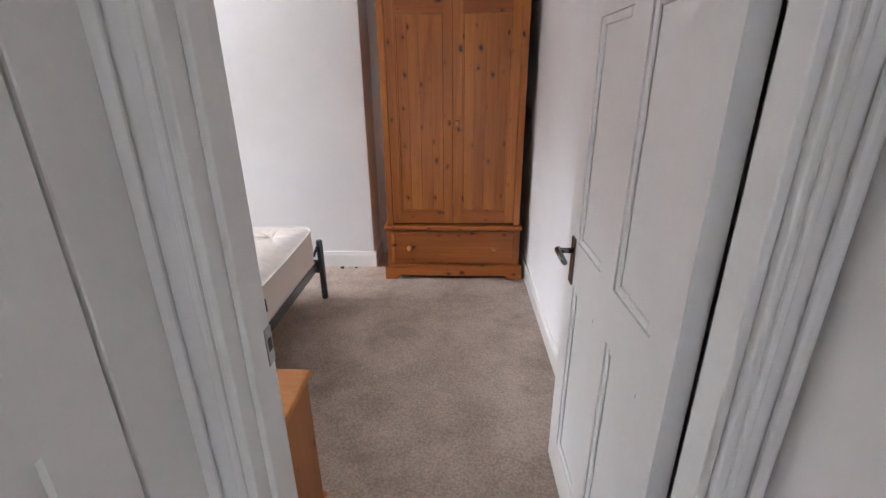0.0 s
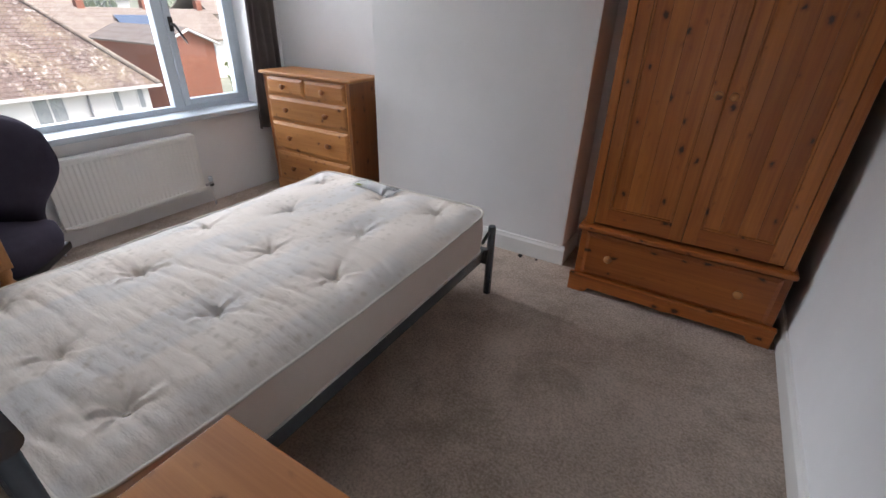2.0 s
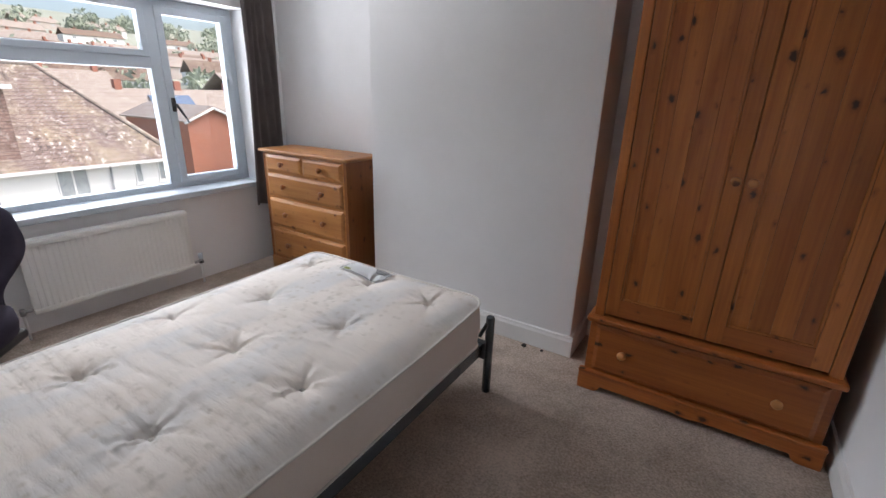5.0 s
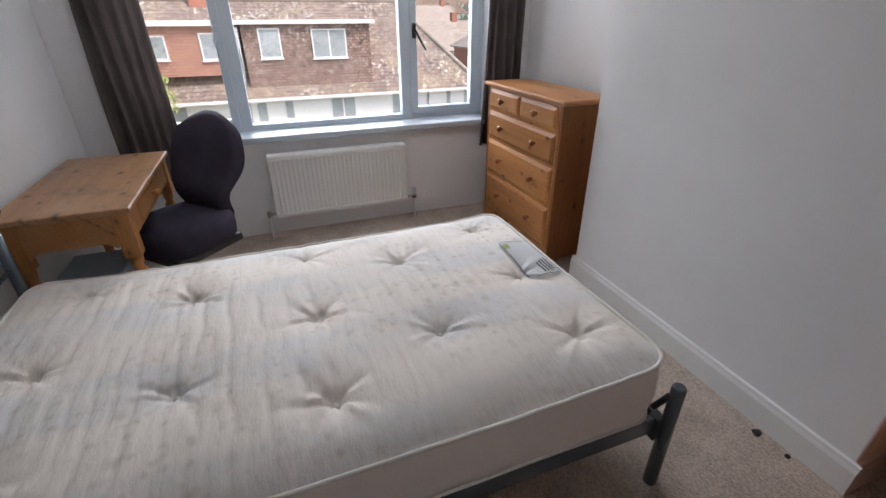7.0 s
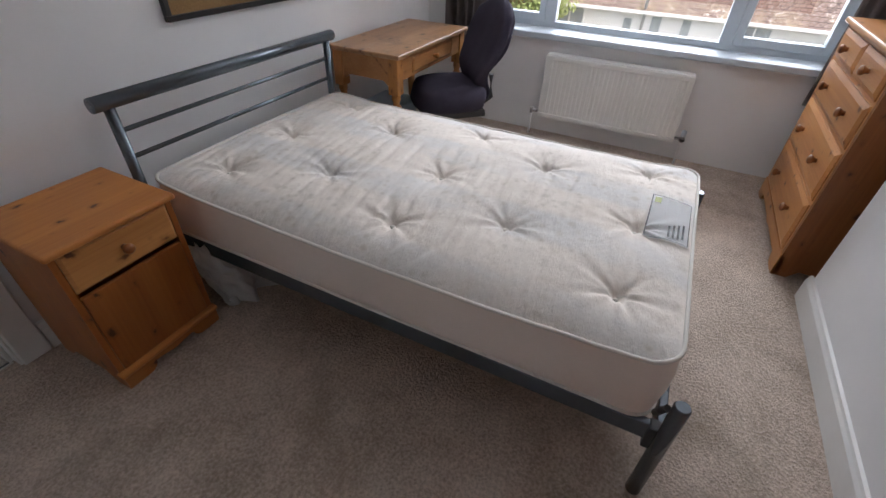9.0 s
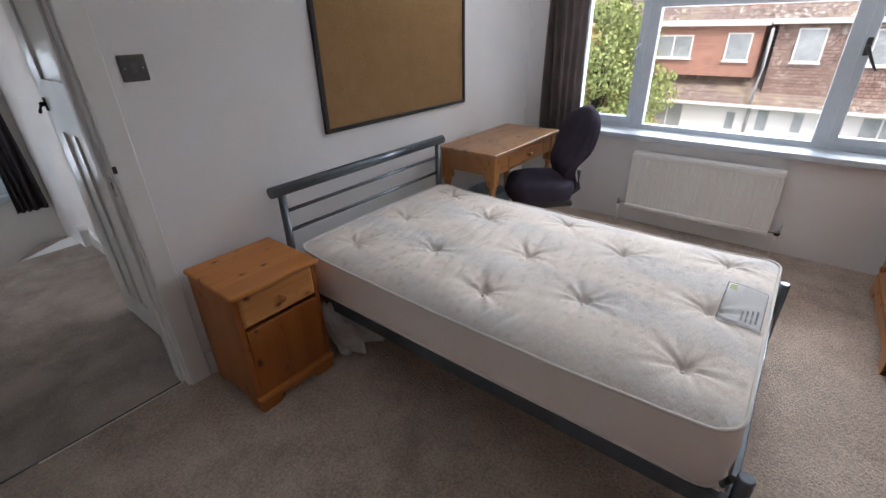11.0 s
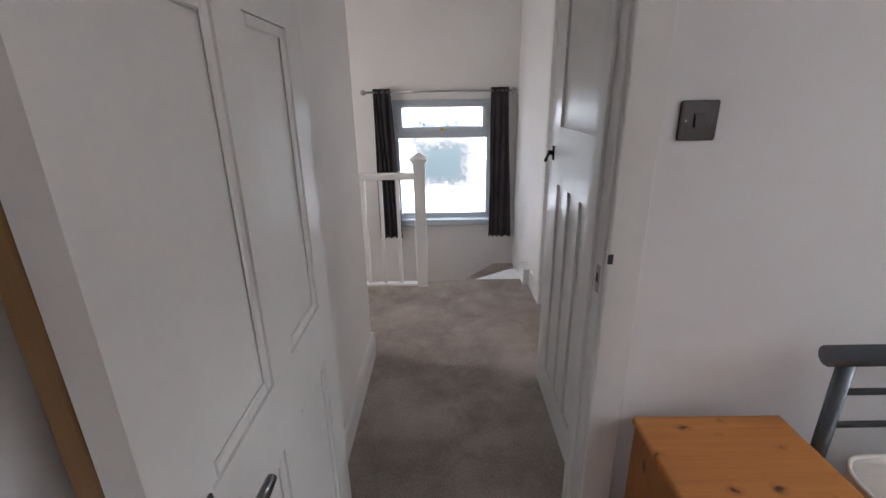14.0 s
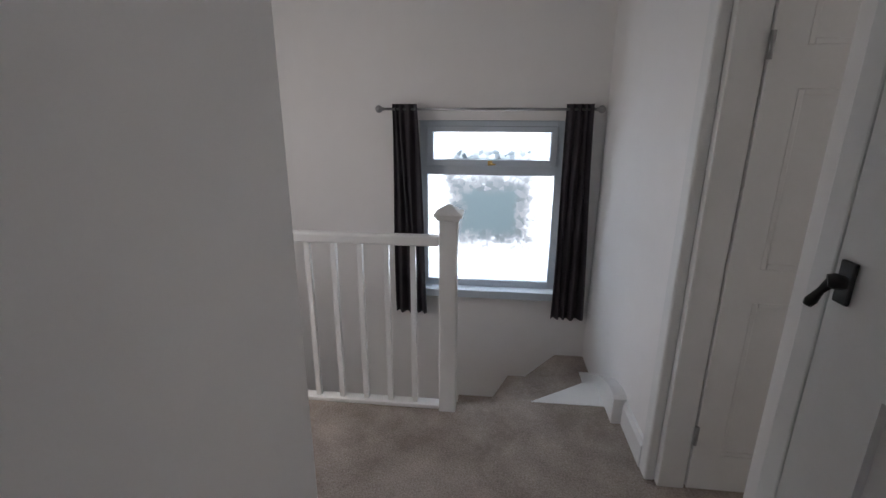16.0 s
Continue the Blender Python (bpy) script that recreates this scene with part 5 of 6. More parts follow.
# ---- wall things ----
def build_radiator():
    r = thing("radiator", pose(XW, 3.445, 0), "white ridged panel radiator under the window", "radiator")
    y0, y1, z0, z1 = -0.49, 0.485, 0.145, 0.585
    xs = 0.088
    bm = bmesh.new()
    n = 30
    prof = []
    for i in range(n):
        a = y0 + 0.025 + (y1 - y0 - 0.05) * i / n
        b = (y1 - y0 - 0.05) / n
        prof += [(xs, a), (xs, a + b * 0.35), (xs + 0.003, a + b * 0.5), (xs + 0.003, a + b * 0.85)]
    prof.append((xs, y1 - 0.025))
    front = [(x, y) for x, y in prof]
    lo = [bm.verts.new((x, y, z0 + 0.03)) for x, y in front]
    hi = [bm.verts.new((x, y, z1 - 0.03)) for x, y in front]
    for i in range(len(front) - 1):
        bm.faces.new((lo[i], lo[i + 1], hi[i + 1], hi[i]))
    part("panel", bm, RADIATOR, r)
    part("back_plate", B(xs - 0.012, xs - 0.0005, y0, y1, z0, z1, 0.004), RADIATOR, r)
    for za, zb in ((z0, z0 + 0.031), (z1 - 0.031, z1)):
        part("rim", B(xs, xs + 0.009, y0, y1, za, zb, 0.004), RADIATOR, r)
    bm = B(0.02, 0.092, y0 + 0.005, y1 - 0.005, z1 + 0.001, z1 + 0.008, 0.003)
    part("top_grille", bm, RADIATOR, r)
    for y in (y0 + 0.12, y1 - 0.12):
        part("bracket", B(0.0, xs - 0.01, y - 0.015, y + 0.015, z0 + 0.04, z1 - 0.05), RADIATOR, r)
    for y, s in ((y0, -1), (y1, 1)):
        v = tube(bmesh.new(), [(xs, y, z0 + 0.035), (xs, y + s * 0.05, z0 + 0.035)], 0.010, 10)
        tube(v, [(xs, y + s * 0.05, z0 + 0.015), (xs, y + s * 0.05, z0 + 0.055)], 0.014, 10)
        val = part("valve", v, CHROME, r, "chrome radiator valve and pipe")
        part("pipe", tube(bmesh.new(), [(xs, y + s * 0.05, 0.0), (xs, y + s * 0.05, z0 + 0.02)], 0.0075, 10), WALL, val, "painted pipe")
        if s > 0:
            part("valve_cap", lathe([(0.013, 0), (0.017, 0.006), (0.017, 0.036), (0.012, 0.042), (0.001, 0.043)], 14, pose(xs, y + s * 0.05, z0 + 0.055)), UPVC, val, "white valve cap")
            part("valve_collar", lathe([(0.016, 0), (0.019, 0.003), (0.019, 0.016), (0.016, 0.018)], 14, pose(xs, y + s * 0.05, z0 + 0.02)), BLACK_PLASTIC, val)


def build_wall_things():
    c = thing("pinboard", pose(-1.365, YS, 1.0), "large cork pinboard in a thin black frame", "pinboard")
    W, H, w = 1.235, 0.98, 0.022
    part("cork", B(-W / 2 + 0.01, W / 2 - 0.01, 0.004, 0.016, 0.01, H - 0.01), CORK, c)
    for a in ((-W / 2, W / 2, 0.0, w), (-W / 2, W / 2, H - w, H), (-W / 2, -W / 2 + w, w, H - w), (W / 2 - w, W / 2, w, H - w)):
        part("frame", B(a[0], a[1], 0.001, 0.026, a[2], a[3], 0.003), BLACK_FRAME, c)
    s = thing("light_switch", pose(0.049, YS, 1.388), "black nickel rocker light switch plate", "light switch")
    part("plate", B(-0.045, 0.045, 0.0, 0.009, -0.045, 0.045, 0.005, 3), SWITCH, s)
    part("bezel", B(-0.012, 0.012, 0.008, 0.0105, -0.017, 0.017, 0.001), BLACK_PLASTIC, s)
    bm = bmesh.new()
    prism(bm, [(0.008, -0.014), (0.0155, -0.014), (0.0115, 0.014), (0.008, 0.014)], "x", -0.010, 0.010)
    part("rocker", bm, BLACK_PLASTIC, s)
    for x in (-0.030, 0.030):
        part("screw", lathe([(0.003, 0), (0.003, 0.001), (0.0015, 0.0015)], 10, pose(x, 0.0085, 0, -90, 0, 0)), CHROME, s)
    # framed board kept behind the open door
    b = thing("framed_board", pose(XE - 0.019, 2.07, 0.003, 0, 0, 0), "dark green board in a pine frame leaning behind the door", "board")
    part("panel", B(-0.030, -0.010, 0.02, 0.54, 0.02, 1.78), BOARD_GREEN, b)
    for a in ((0.0, 0.555, 0.0, 0.03), (0.0, 0.555, 1.77, 1.80), (0.0, 0.03, 0.03, 1.77), (0.525, 0.555, 0.03, 1.77)):
        part("frame", B(-0.034, 0.0, a[0], a[1], a[2], a[3], 0.004), PINE_TRIM, b)


def build_clutter():
    g = thing("plastic_bag", pose(-0.42, 2.36, 0.0), "crumpled white plastic bag hanging under the bed rail", "bag")

    def sheet(lift, seed):
        """A crumpled wall of the bag, hanging from the slats and spreading on the carpet."""
        bm = bmesh.new()
        rows = []
        for j in range(31):
            v = j / 30
            row = []
            for i in range(41):
                u = i / 40
                top = Vector((0.10 - 0.13 * u, -0.08 + 0.02 * u, 0.275))
                low = Vector((0.08 - 0.25 * u, 0.065 + 0.04 * u, 0.012 + 0.02 * u))
                c = top.lerp(low, v ** 0.85)
                c.y += lift + 0.022 * math.sin(13 * u + 2.5 * v + seed) * (0.4 + 0.6 * v) + 0.03 * noise.noise((u * 5, v * 4, seed))
                c.x += 0.018 * noise.noise((u * 4, v * 6, seed + 3))
                c.z = max(0.003, c.z + 0.02 * noise.noise((u * 7, v * 7, seed + 7)))
                row.append(bm.verts.new(c))
            rows.append(row)
        for p, q in zip(rows, rows[1:]):
            for i in range(40):
                bm.faces.new((p[i], p[i + 1], q[i + 1], q[i]))
        bmesh.ops.solidify(bm, geom=list(bm.faces), thickness=0.0012)
        return bm

    part("front", sheet(0.0, 1.0), POLY, g, smooth=True)
    part("back", sheet(-0.05, 4.0), POLY, g, smooth=True)
    # Made-up lidded block in place of the lit wall below the desk.
    bx = thing("storage_box", pose(-2.05, 2.10, 0.0), "pale blue block standing in for the lit wall seen under the desk", "box")
    o = B(-0.20, 0.20, -0.13, 0.13, 0.0, 0.30, 0.015)
    part("body", o, LIT_WALL_BLUE, bx)
    part("lid", B(-0.21, 0.21, -0.14, 0.14, 0.30, 0.33, 0.01), LIT_WALL_BLUE, bx)
    for x, y, s in ((-0.37, 4.565, 0.016), (-0.26, 4.575, 0.010)):
        f = thing("fluff", pose(x, y, 0), "small dark scrap lying on the carpet", "scrap", "floor scraps")
        bm = bmesh.new()
        bmesh.ops.create_icosphere(bm, subdivisions=2, radius=s)
        for v in bm.verts:
            v.co *= 1 + 0.5 * noise.noise(v.co * 80)
            v.co.z = max(0.0005, v.co.z * 0.6 + s * 0.4)
        part("scrap", bm, FLUFF, f)


build_radiator()
build_wall_things()
build_clutter()


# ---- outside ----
# Hillside green paled and greyed: distance haze is painted into the colour.
GRASS = material("hazy_hill_green", (0.28, 0.31, 0.23), (0.40, 0.41, 0.34), 0.95, 0.06, 0.6, 0.3, 0.5)
ASPHALT = material("asphalt", (0.05, 0.05, 0.05), (0.075, 0.075, 0.075), 0.9, 0.5, 30, 0.3, 0.01)
RENDER = material("white_render", (0.82, 0.82, 0.81), (0.88, 0.88, 0.87), 0.85, 0.8, 20, 0.2, 0.01)
DARK_GLASS = material("house_glass", (0.24, 0.27, 0.29), (0.50, 0.54, 0.56), 0.12, 1.5, 8, 0.0, 0.001)
HOUSE_WHITE = material("house_white_paint", (0.72, 0.73, 0.73), (0.82, 0.82, 0.82), 0.5, 2, 20, 0.05, 0.001)
GREY_PIPE = material("grey_pipe", (0.32, 0.33, 0.34), (0.45, 0.46, 0.47), 0.6, 4, 30, 0.1, 0.001)
FAR_WALL = material("far_house_wall", (0.42, 0.36, 0.32), (0.55, 0.49, 0.45), 0.9, 0.5, 6, 0.1, 0.01)
SOLAR = material("solar_glass", (0.10, 0.15, 0.24), (0.16, 0.22, 0.32), 0.2, 1, 6, 0.0, 0.001)
BARK = material("bark", (0.05, 0.04, 0.03), (0.10, 0.08, 0.06), 0.95, 6, 40, 0.6, 0.02)
LEAF = material("leaves", (0.22, 0.29, 0.09), (0.40, 0.44, 0.19), 0.8, 0.9, 9, 0.0, 0.001)
LEAF_AUTUMN = material("turning_leaves", (0.44, 0.30, 0.11), (0.55, 0.42, 0.19), 0.8, 0.9, 9, 0.0, 0.001)
# Leaf green lightened to grey, so the far trees carry painted haze.
FAR_LEAF = material("hazy_far_leaves", (0.25, 0.30, 0.22), (0.37, 0.41, 0.32), 0.9, 0.3, 3, 0.0, 0.001)


def tiles(name, c1, c2, mortar, width, row, moss=None, lichen=0.0):
    """Courses of tiles or bricks: brick pattern, patchy weathering, relief at the joints."""
    m = bpy.data.materials.new(name)
    m.use_nodes = True
    nt = m.node_tree
    L = nt.links.new
    b = nt.nodes["Principled BSDF"]
    tc = nt.nodes.new("ShaderNodeTexCoord")
    sep = nt.nodes.new("ShaderNodeSeparateXYZ")
    com = nt.nodes.new("ShaderNodeCombineXYZ")
    L(tc.outputs["Object"], sep.inputs[0])
    add = nt.nodes.new("ShaderNodeMath")
    L(sep.outputs["X"], add.inputs[0])
    L(sep.outputs["Y"], add.inputs[1])
    L(add.outputs[0], com.inputs["X"])
    L(sep.outputs["Z"], com.inputs["Y"])
    br = node(nt, "ShaderNodeTexBrick", Scale=1.0, Mortar_Size=row * 0.09, Mortar_Smooth=0.2, Brick_Width=width, Row_Height=row)
    br.inputs["Color1"].default_value, br.inputs["Color2"].default_value, br.inputs["Mortar"].default_value = (*c1, 1), (*c2, 1), (*mortar, 1)
    L(com.outputs[0], br.inputs["Vector"])
    n = node(nt, "ShaderNodeTexNoise", Scale=0.9, Detail=6.0, Roughness=0.7)
    L(tc.outputs["Object"], n.inputs["Vector"])
    mix = nt.nodes.new("ShaderNodeMix")
    mix.data_type = "RGBA"
    rng = nt.nodes.new("ShaderNodeMapRange")
    rng.inputs["From Min"].default_value, rng.inputs["From Max"].default_value = 0.45, 0.72
    rng.inputs["To Max"].default_value = 0.75
    L(n.outputs["Fac"], rng.inputs["Value"])
    L(rng.outputs[0], mix.inputs[0])
    L(br.outputs["Color"], mix.inputs[6])
    mix.inputs[7].default_value = (*(moss or c2), 1)
    tone = mix.outputs[2]
    if lichen:
        fine = node(nt, "ShaderNodeTexNoise", Scale=5.0, Detail=5.0, Roughness=0.75)
        wide = node(nt, "ShaderNodeTexNoise", Scale=0.5, Detail=3.0, Roughness=0.6)
        for q in (fine, wide):
            L(tc.outputs["Object"], q.inputs["Vector"])
        for lo, hi, colour, k in ((0.47, 0.40, (0.09, 0.07, 0.065), 0.9), (0.56, 0.62, (0.70, 0.68, 0.64), lichen)):
            spot = node(nt, "ShaderNodeMapRange")
            spot.inputs["From Min"].default_value, spot.inputs["From Max"].default_value, spot.inputs["To Max"].default_value = lo, hi, k
            L(fine.outputs["Fac"], spot.inputs["Value"])
            area = node(nt, "ShaderNodeMapRange")
            area.inputs["From Min"].default_value, area.inputs["From Max"].default_value, area.inputs["To Min"].default_value = 0.4, 0.6, 0.25
            L(wide.outputs["Fac"], area.inputs["Value"])
            both = nt.nodes.new("ShaderNodeMath")
            both.operation = "MULTIPLY"
            L(spot.outputs[0], both.inputs[0])
            L(area.outputs[0], both.inputs[1])
            x = nt.nodes.new("ShaderNodeMix")
            x.data_type = "RGBA"
            L(both.outputs[0], x.inputs[0])
            L(tone, x.inputs[6])
            x.inputs[7].default_value = (*colour, 1)
            tone = x.outputs[2]
    L(tone, b.inputs["Base Color"])
    b.inputs["Roughness"].default_value = 0.9
    bp = node(nt, "ShaderNodeBump", Strength=0.6, Distance=0.02)
    L(br.outputs["Fac"], bp.inputs["Height"])
    bp.invert = True
    L(bp.outputs[0], b.inputs["Normal"])
    return m


ROOF_BROWN = tiles("brown_roof_tiles", (0.20, 0.135, 0.105), (0.27, 0.19, 0.15), (0.10, 0.07, 0.055), 0.24, 0.13, (0.36, 0.31, 0.22))
ROOF_LICHEN = tiles("lichen_roof_tiles", (0.22, 0.165, 0.145), (0.30, 0.235, 0.21), (0.12, 0.09, 0.08), 0.24, 0.13, (0.43, 0.36, 0.24), 0.9)
HUNG_BROWN = tiles("brown_hung_tiles", (0.26, 0.165, 0.14), (0.37, 0.255, 0.22), (0.10, 0.065, 0.055), 0.2, 0.11, (0.34, 0.26, 0.22), 0.45)
HUNG_RED = tiles("red_hung_tiles", (0.42, 0.22, 0.17), (0.50, 0.28, 0.22), (0.29, 0.15, 0.12), 0.2, 0.11, (0.50, 0.27, 0.20))
BRICK_RED = tiles("red_brick", (0.36, 0.13, 0.085), (0.43, 0.17, 0.11), (0.36, 0.28, 0.23), 0.225, 0.075, (0.40, 0.17, 0.12))
# Tan greyed to put haze on distant roofs; nearer roofs share it.
ROOF_TAN = tiles("tan_roof_tiles", (0.33, 0.275, 0.235), (0.40, 0.340, 0.295), (0.26, 0.215, 0.185), 0.4, 0.3, (0.44, 0.40, 0.35))


def house_window(parent, x, y0, y1, z0, z1, lights=1, proud=0.03):
    """A framed window on a wall facing +x."""
    w = 0.055
    bm = B(x - 0.05, x + proud, y0, y0 + w, z0, z1)
    box(bm, x - 0.05, x + proud, y1 - w, y1, z0, z1)
    box(bm, x - 0.05, x + proud, y0 + w, y1 - w, z0, z0 + w)
    box(bm, x - 0.05, x + proud, y0 + w, y1 - w, z1 - w, z1)
    for k in range(1, lights):
        yc = y0 + (y1 - y0) * k / lights
        box(bm, x - 0.05, x + proud, yc - 0.03, yc + 0.03, z0 + w, z1 - w)
    win = part("window", bm, HOUSE_WHITE, parent)
    part("pane", B(x - 0.02, x + 0.006, y0 + w - 0.01, y1 - w + 0.01, z0 + w - 0.01, z1 - w + 0.01), DARK_GLASS, win)
    part("sill", B(x - 0.02, x + proud + 0.05, y0 - 0.04, y1 + 0.04, z0 - 0.05, z0), HOUSE_WHITE, win)
    return win


def slab(points, thick=0.08):
    """A roof plane from its corner points, given thickness."""
    bm = bmesh.new()
    bm.faces.new([bm.verts.new(p) for p in points])
    bmesh.ops.recalc_face_normals(bm, faces=bm.faces)
    bmesh.ops.solidify(bm, geom=list(bm.faces), thickness=thick)
    return bm


def build_terrace():
    X, E, G = -20.0, -1.33, -6.2
    h = thing("terraced_house", pose(X, 5.0, G), "white rendered terraced houses with brown tiled dormers", "house")

    def P(name, bm, mat, par=None):
        bmesh.ops.transform(bm, matrix=Matrix.Translation((-X, -5.0, -G)), verts=bm.verts)
        return part(name, bm, mat, par or h)

    P("wall", B(X - 8, X, -9.0, 12.2, G, E), RENDER)
    ridge = (X - 4.2, 2.15)
    P("roof", slab([(X + 0.35, -9.2, E - 0.12), (X + 0.35, 12.55, E - 0.12), (ridge[0], 9.6, ridge[1]), (ridge[0], -9.2, ridge[1])]), ROOF_LICHEN)
    P("roof", slab([(X + 0.35, 12.55, E - 0.12), (X - 8.35, 12.55, E - 0.12), (ridge[0], 9.6, ridge[1])]), ROOF_LICHEN)
    P("roof", slab([(X - 8.35, -9.2, E - 0.12), (X - 8.35, 12.55, E - 0.12), (ridge[0], 9.6, ridge[1]), (ridge[0], -9.2, ridge[1])]), ROOF_LICHEN)
    P("ridge_tiles", tube(bmesh.new(), [(ridge[0], -9.2, ridge[1]), (ridge[0], 9.6, ridge[1]), (X + 0.35, 12.55, E - 0.1)], 0.12, 8), ROOF_TAN)
    P("gutter", B(X + 0.33, X + 0.45, -9.2, 12.6, E - 0.22, E - 0.12), HOUSE_WHITE)
    # brown tile-hung dormer
    d = P("dormer", B(X - 3.4, X - 0.12, 2.45, 7.45, E - 0.2, 1.22), HUNG_BROWN)
    P("dormer_roof", B(X - 3.6, X + 0.1, 2.25, 7.65, 1.22, 1.36), HOUSE_WHITE, d)
    d2 = P("dormer", B(X - 3.4, X - 0.10, -4.6, 2.05, -0.55, 1.18), HUNG_RED)
    P("dormer_roof", B(X - 3.6, X + 0.1, -4.8, 2.2, 1.18, 1.36), HOUSE_WHITE, d2)

    def W(par, x, y0, y1, z0, z1, n):
        w = house_window(par, x, y0, y1, z0, z1, n)
        for o in (w, *w.children):
            o.data.transform(Matrix.Translation((-X, -5.0, -G)))

    W(d, X - 0.12, 3.04, 3.86, 0.0, 1.08, 1)
    W(d, X - 0.12, 5.06, 6.45, -0.05, 1.04, 2)
    W(d2, X - 0.10, -1.55, -0.18, 0.05, 0.88, 2)
    W(d2, X - 0.10, 0.95, 1.75, 0.0, 0.95, 1)
    W(d2, X - 0.10, -3.9, -2.8, 0.05, 0.9, 2)
    for y0, y1, z0, z1, n in ((8.2, 9.2, -2.65, -1.5, 2), (10.8, 11.1, -2.4, -1.55, 1), (11.7, 12.0, -2.4, -1.55, 1), (5.5, 6.6, -2.75, -1.6, 2), (3.6, 4.0, -2.4, -1.6, 1), (2.5, 2.95, -2.45, -1.6, 1), (1.5, 1.9, -2.5, -1.75, 1), (-1.2, 0.0, -2.7, -1.6, 2), (-4.0, -2.6, -2.7, -1.6, 2)):
        W(h, X, y0, y1, z0, z1, n)
    P("drainpipe", tube(bmesh.new(), [(X + 0.06, 2.25, G), (X + 0.06, 2.25, E - 0.2), (X + 0.5, 2.25, E + 0.1), (X + 0.1, 2.3, -0.2), (X + 0.1, 2.3, 1.1)], 0.055, 8), GREY_PIPE)
    P("drainpipe", tube(bmesh.new(), [(X + 0.06, 9.95, G), (X + 0.06, 9.95, E - 0.2)], 0.04, 8), GREY_PIPE)
    P("chimney", B(ridge[0] - 0.35, ridge[0] + 0.35, 0.5, 1.6, ridge[1] - 0.4, ridge[1] + 1.3), BRICK_RED)


def gable_house(x, y, z, w, d, eave, peak, wall, roof, label, turn=0.0, wins=()):
    """A simple pitched house; its gable faces +x."""
    h = thing("house", pose(x, y, z, 0, 0, turn), label, "house", "houses on the slope")
    bm = bmesh.new()
    prism(bm, [(-w / 2, 0), (w / 2, 0), (w / 2, eave), (0, peak), (-w / 2, eave)], "x", -d, 0)
    part("wall", bm, wall, h)
    s = (peak - eave) / (w / 2)
    for k in (-1, 1):
        part("roof", slab([(0.25, 0, peak + 0.1), (-d - 0.25, 0, peak + 0.1), (-d - 0.25, k * (w / 2 + 0.3), eave - 0.3 * s + 0.1), (0.25, k * (w / 2 + 0.3), eave - 0.3 * s + 0.1)], 0.12), roof, h)
        part("bargeboard", tube(bmesh.new(), [(0.27, 0, peak + 0.05), (0.27, k * (w / 2 + 0.3), eave - 0.3 * s + 0.05)], 0.09, 6), HOUSE_WHITE, h)
    for y0, y1, z0, z1 in wins:
        house_window(h, 0.0, y0, y1, z0, z1, 2)
    return h


def long_house(x, y, z, length, depth, eave, peak, wall, roof, label, turn=0.0, n=4):
    """A terrace whose long roof slope faces +x."""
    h = thing("house", pose(x, y, z, 0, 0, turn), label, "house", "houses on the slope")
    part("wall", B(-depth, 0, -length / 2, length / 2, 0, eave), wall, h)
    part("roof", slab([(0.4, -length / 2 - 0.2, eave - 0.1), (0.4, length / 2 + 0.2, eave - 0.1), (-depth / 2, length / 2 + 0.2, peak), (-depth / 2, -length / 2 - 0.2, peak)], 0.15), roof, h)
    part("roof", slab([(-depth - 0.4, -length / 2 - 0.2, eave - 0.1), (-depth - 0.4, length / 2 + 0.2, eave - 0.1), (-depth / 2, length / 2 + 0.2, peak), (-depth / 2, -length / 2 - 0.2, peak)], 0.15), roof, h)
    for k in range(n):
        yc = -length / 2 + length * (k + 0.5) / n
        house_window(h, 0.0, yc - 0.7, yc + 0.7, eave - 1.6, eave - 0.5, 2)
        part("chimney", B(-depth / 2 - 0.3, -depth / 2 + 0.3, yc + 1.5, yc + 2.1, peak - 0.5, peak + 0.9), BRICK_RED, h)
    return h


def hill(x, y):
    d = max(0.0, -x - 30)
    z = -6.5 + 0.075 * d + 0.00016 * d * d if d < 420 else -6.5 + 0.075 * 420 + 0.00016 * 420 * 420 - 0.02 * (d - 420)
    return z + (2.5 * noise.noise((x * 0.01, y * 0.01, 0.3)) + 0.0) * min(1.0, d / 60)


def build_ground():
    bm = bmesh.new()
    xs = [60, 5, -8, -18, -30, -45, -60, -80, -100, -130, -160, -200, -240, -290, -340, -400, -460, -560, -800, -1400]
    ys = list(range(-900, 1801, 60))
    g = [[bm.verts.new((x, y, hill(x, y))) for y in ys] for x in xs]
    for a, b in zip(g, g[1:]):
        for i in range(len(ys) - 1):
            bm.faces.new((a[i], a[i + 1], b[i + 1], b[i])).smooth = True
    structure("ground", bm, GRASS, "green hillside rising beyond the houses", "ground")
    structure("road", B(-16, -9, -80, 160, -6.46, -6.44), ASPHALT, "grey asphalt road below the window", "road")


def leaf_cloud(bm, rnd, centre, radius, count, size, squash=0.85):
    for _ in range(count):
        while True:
            p = Vector((rnd.uniform(-1, 1), rnd.uniform(-1, 1), rnd.uniform(-1, 1)))
            if 0.25 < p.length < 1:
                break
        p = Vector((p.x * radius, p.y * radius, p.z * radius * squash)) * (1 + 0.35 * noise.noise(p * 2.3 + Vector(centre)))
        q = Euler((rnd.uniform(0, 6.28), rnd.uniform(0, 6.28), rnd.uniform(0, 6.28))).to_matrix()
        s = size * rnd.uniform(0.6, 1.3)
        c = Vector(centre) + p
        bm.faces.new([bm.verts.new(c + q @ Vector(v)) for v in ((-s, 0, 0), (0, -s * 0.55, s * 0.1), (s, 0, 0), (0, s * 0.55, s * 0.1))])


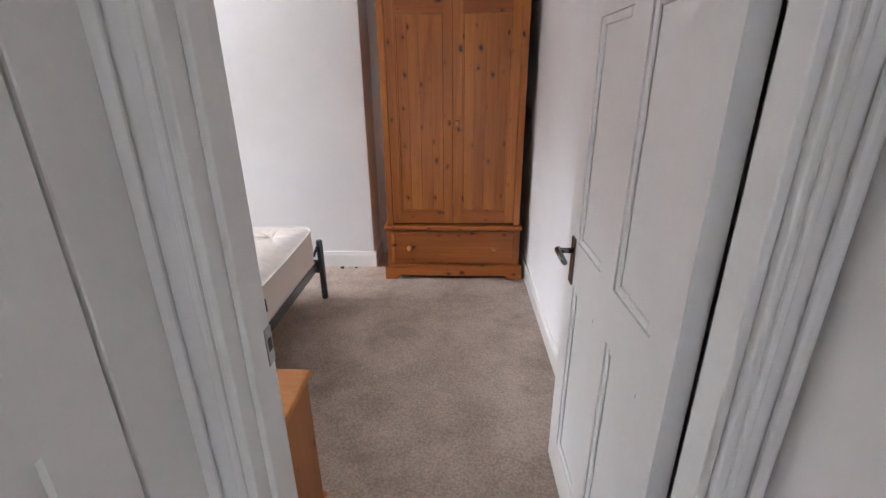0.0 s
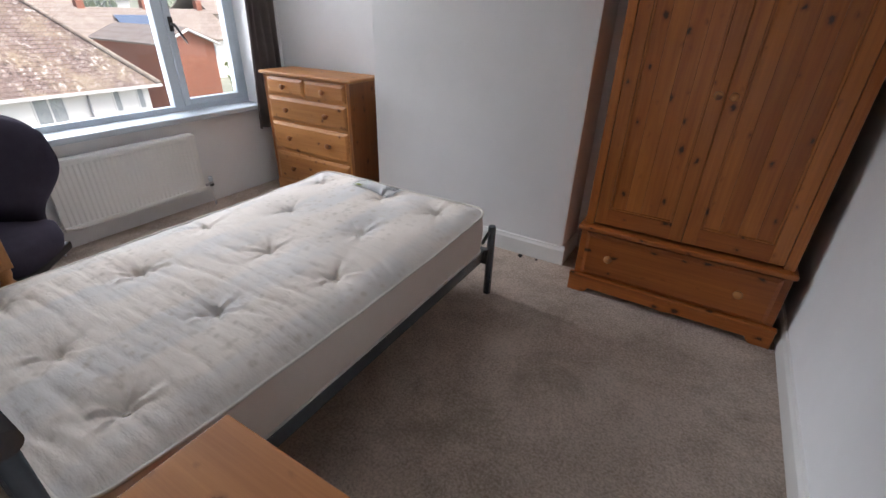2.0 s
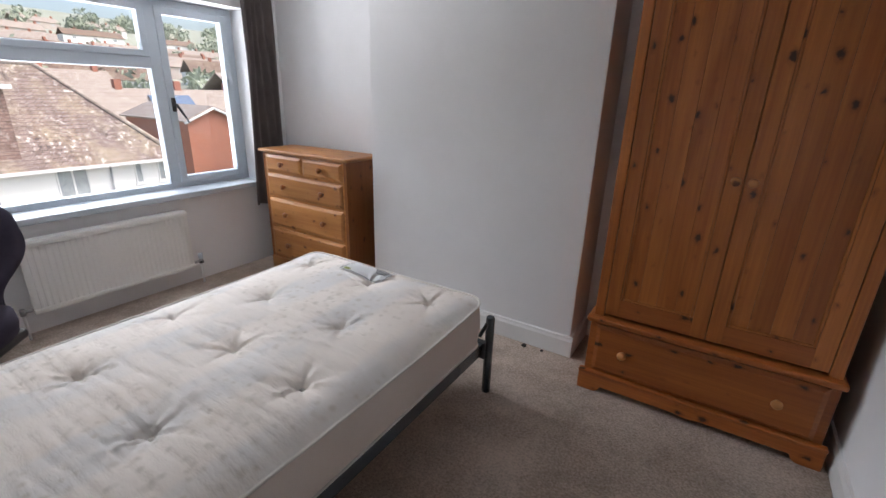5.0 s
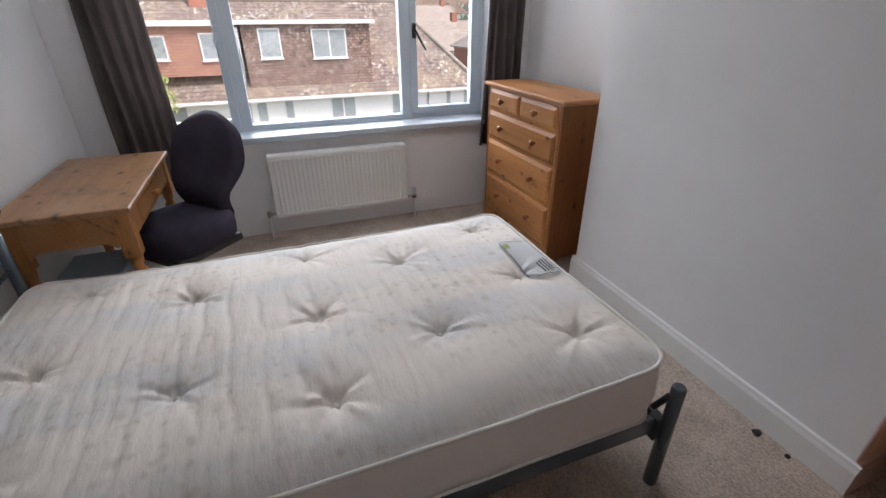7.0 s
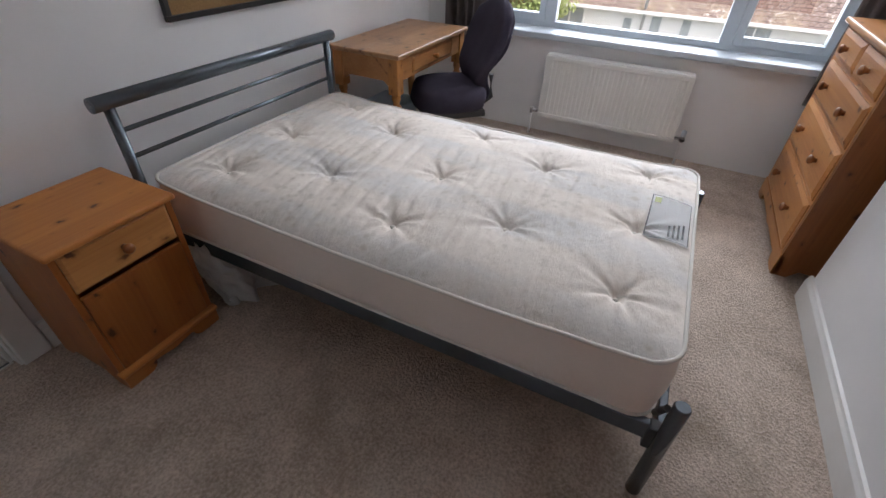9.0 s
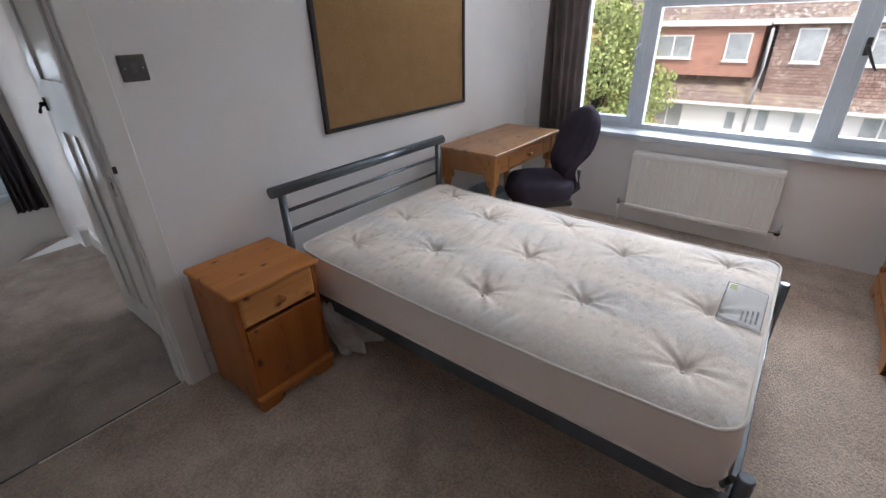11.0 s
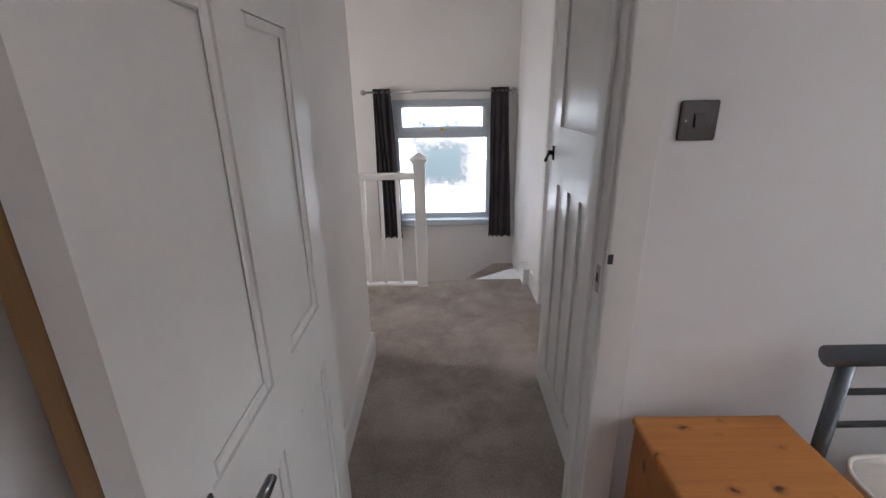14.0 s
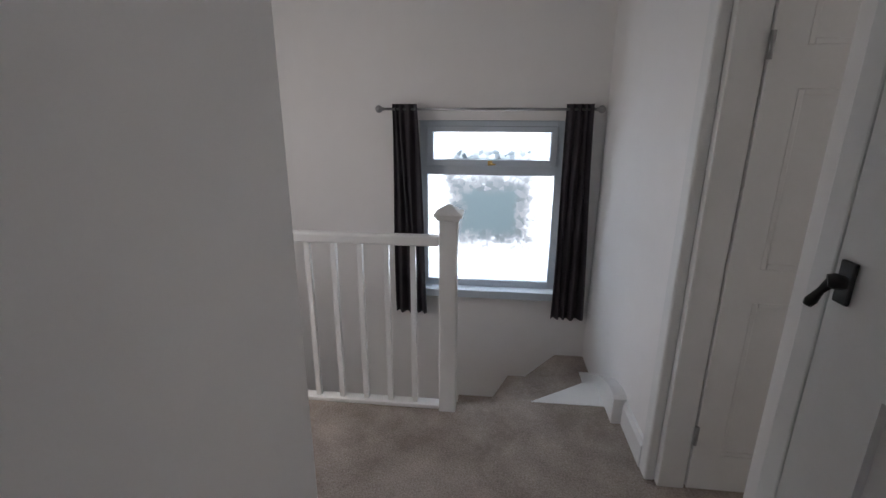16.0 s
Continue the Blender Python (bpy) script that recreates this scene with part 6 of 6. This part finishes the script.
def build_tree(x, y, z, height, spread, seed, leaf_mat, count=2600, size=0.13, label="green leafy tree turning brown in the garden opposite", second=None):
    rnd = random.Random(seed)
    t = thing("tree", pose(x, y, z), label, "tree")
    bm = tube(bmesh.new(), [(0, 0, 0), (0.1, 0.05, height * 0.3), (0.05, -0.1, height * 0.6), (0, 0, height * 0.9)], [height * 0.035, height * 0.028, height * 0.016, 0.02], 10)
    clumps = []
    for k in range(13):
        a = k * 2.4
        zz = height * (0.36 + 0.58 * k / 12)
        r = spread * (1.05 - 0.75 * k / 12) * rnd.uniform(0.6, 1.0)
        c = (r * math.cos(a), r * math.sin(a), zz)
        clumps.append((c, spread * rnd.uniform(0.35, 0.52)))
        tube(bm, [(0, 0, zz * 0.72), (c[0] * 0.5, c[1] * 0.5, zz * 0.9), c], [height * 0.012, height * 0.008, 0.01], 6)
    part("trunk", bm, BARK, t)
    for j, mat in enumerate([leaf_mat] + ([second] if second else [])):
        lb = bmesh.new()
        for i, (c, r) in enumerate(clumps):
            if second and (i % 3 == 1) != (j == 1):
                continue
            leaf_cloud(lb, rnd, c, r, count // len(clumps), size)
        part("crown", lb, mat, t)
    return t


def build_distance():
    gable_house(-32, 21.6, -7.0, 3.8, 9, 6.1, 6.95, BRICK_RED, ROOF_TAN, "red brick gabled house with white bargeboards")
    h = long_house(-46, 24.0, -6.2, 22, 7, 4.6, 7.2, RENDER, ROOF_TAN, "pale terraced house with a tan tiled roof")
    part("solar_panel", slab([(-0.4, 1.0, 5.35), (-0.4, 5.0, 5.35), (-2.2, 5.0, 6.75), (-2.2, 1.0, 6.75)], 0.06), SOLAR, h, "blue solar panels")
    rnd = random.Random(5)
    rows = [(-66, 18, 7.0), (-84, 30, 6.6), (-104, 10, 6.8), (-128, 40, 6.8), (-160, 22, 6.6), (-200, 50, 6.6), (-245, 30, 6.6), (-300, 60, 6.6)]
    for k, (x, y0, hgt) in enumerate(rows):
        for j in range(-2, 5):
            y = y0 + j * 30 + rnd.uniform(-5, 5) - 20
            if abs(y) > abs(x) * 1.3 + 30:
                continue
            long_house(x + rnd.uniform(-5, 5), y, hill(x, y) - 1.2, rnd.uniform(16, 24), 7, 5.0, hgt + 0.9, rnd.choice([FAR_WALL, FAR_WALL, RENDER]), rnd.choice([ROOF_TAN, ROOF_BROWN, ROOF_TAN]), "distant terraced house on the hillside", rnd.uniform(-12, 12), 3)
    bm = bmesh.new()
    rnd = random.Random(9)
    for _ in range(520):
        x = -rnd.uniform(70, 450)
        y = rnd.uniform(-0.9, 1.4) * abs(x)
        r = rnd.uniform(1.6, 3.8) * (1.0 if x > -250 else 1.7)
        leaf_cloud(bm, rnd, (x, y, hill(x, y) + r * 0.8), r, 70, r * 0.24)
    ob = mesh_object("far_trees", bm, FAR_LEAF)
    tagged(ob, "distant green trees scattered over the hillside", "trees", kind="stuff")


build_ground()
build_terrace()
build_distance()
build_tree(-17.6, -2.6, -6.4, 8.4, 2.5, 3, LEAF, 22000, 0.085, second=LEAF_AUTUMN)
build_tree(-29.0, 23.6, -6.8, 6.6, 1.3, 4, LEAF, 2600, 0.13, "green garden tree beside the brick gable")
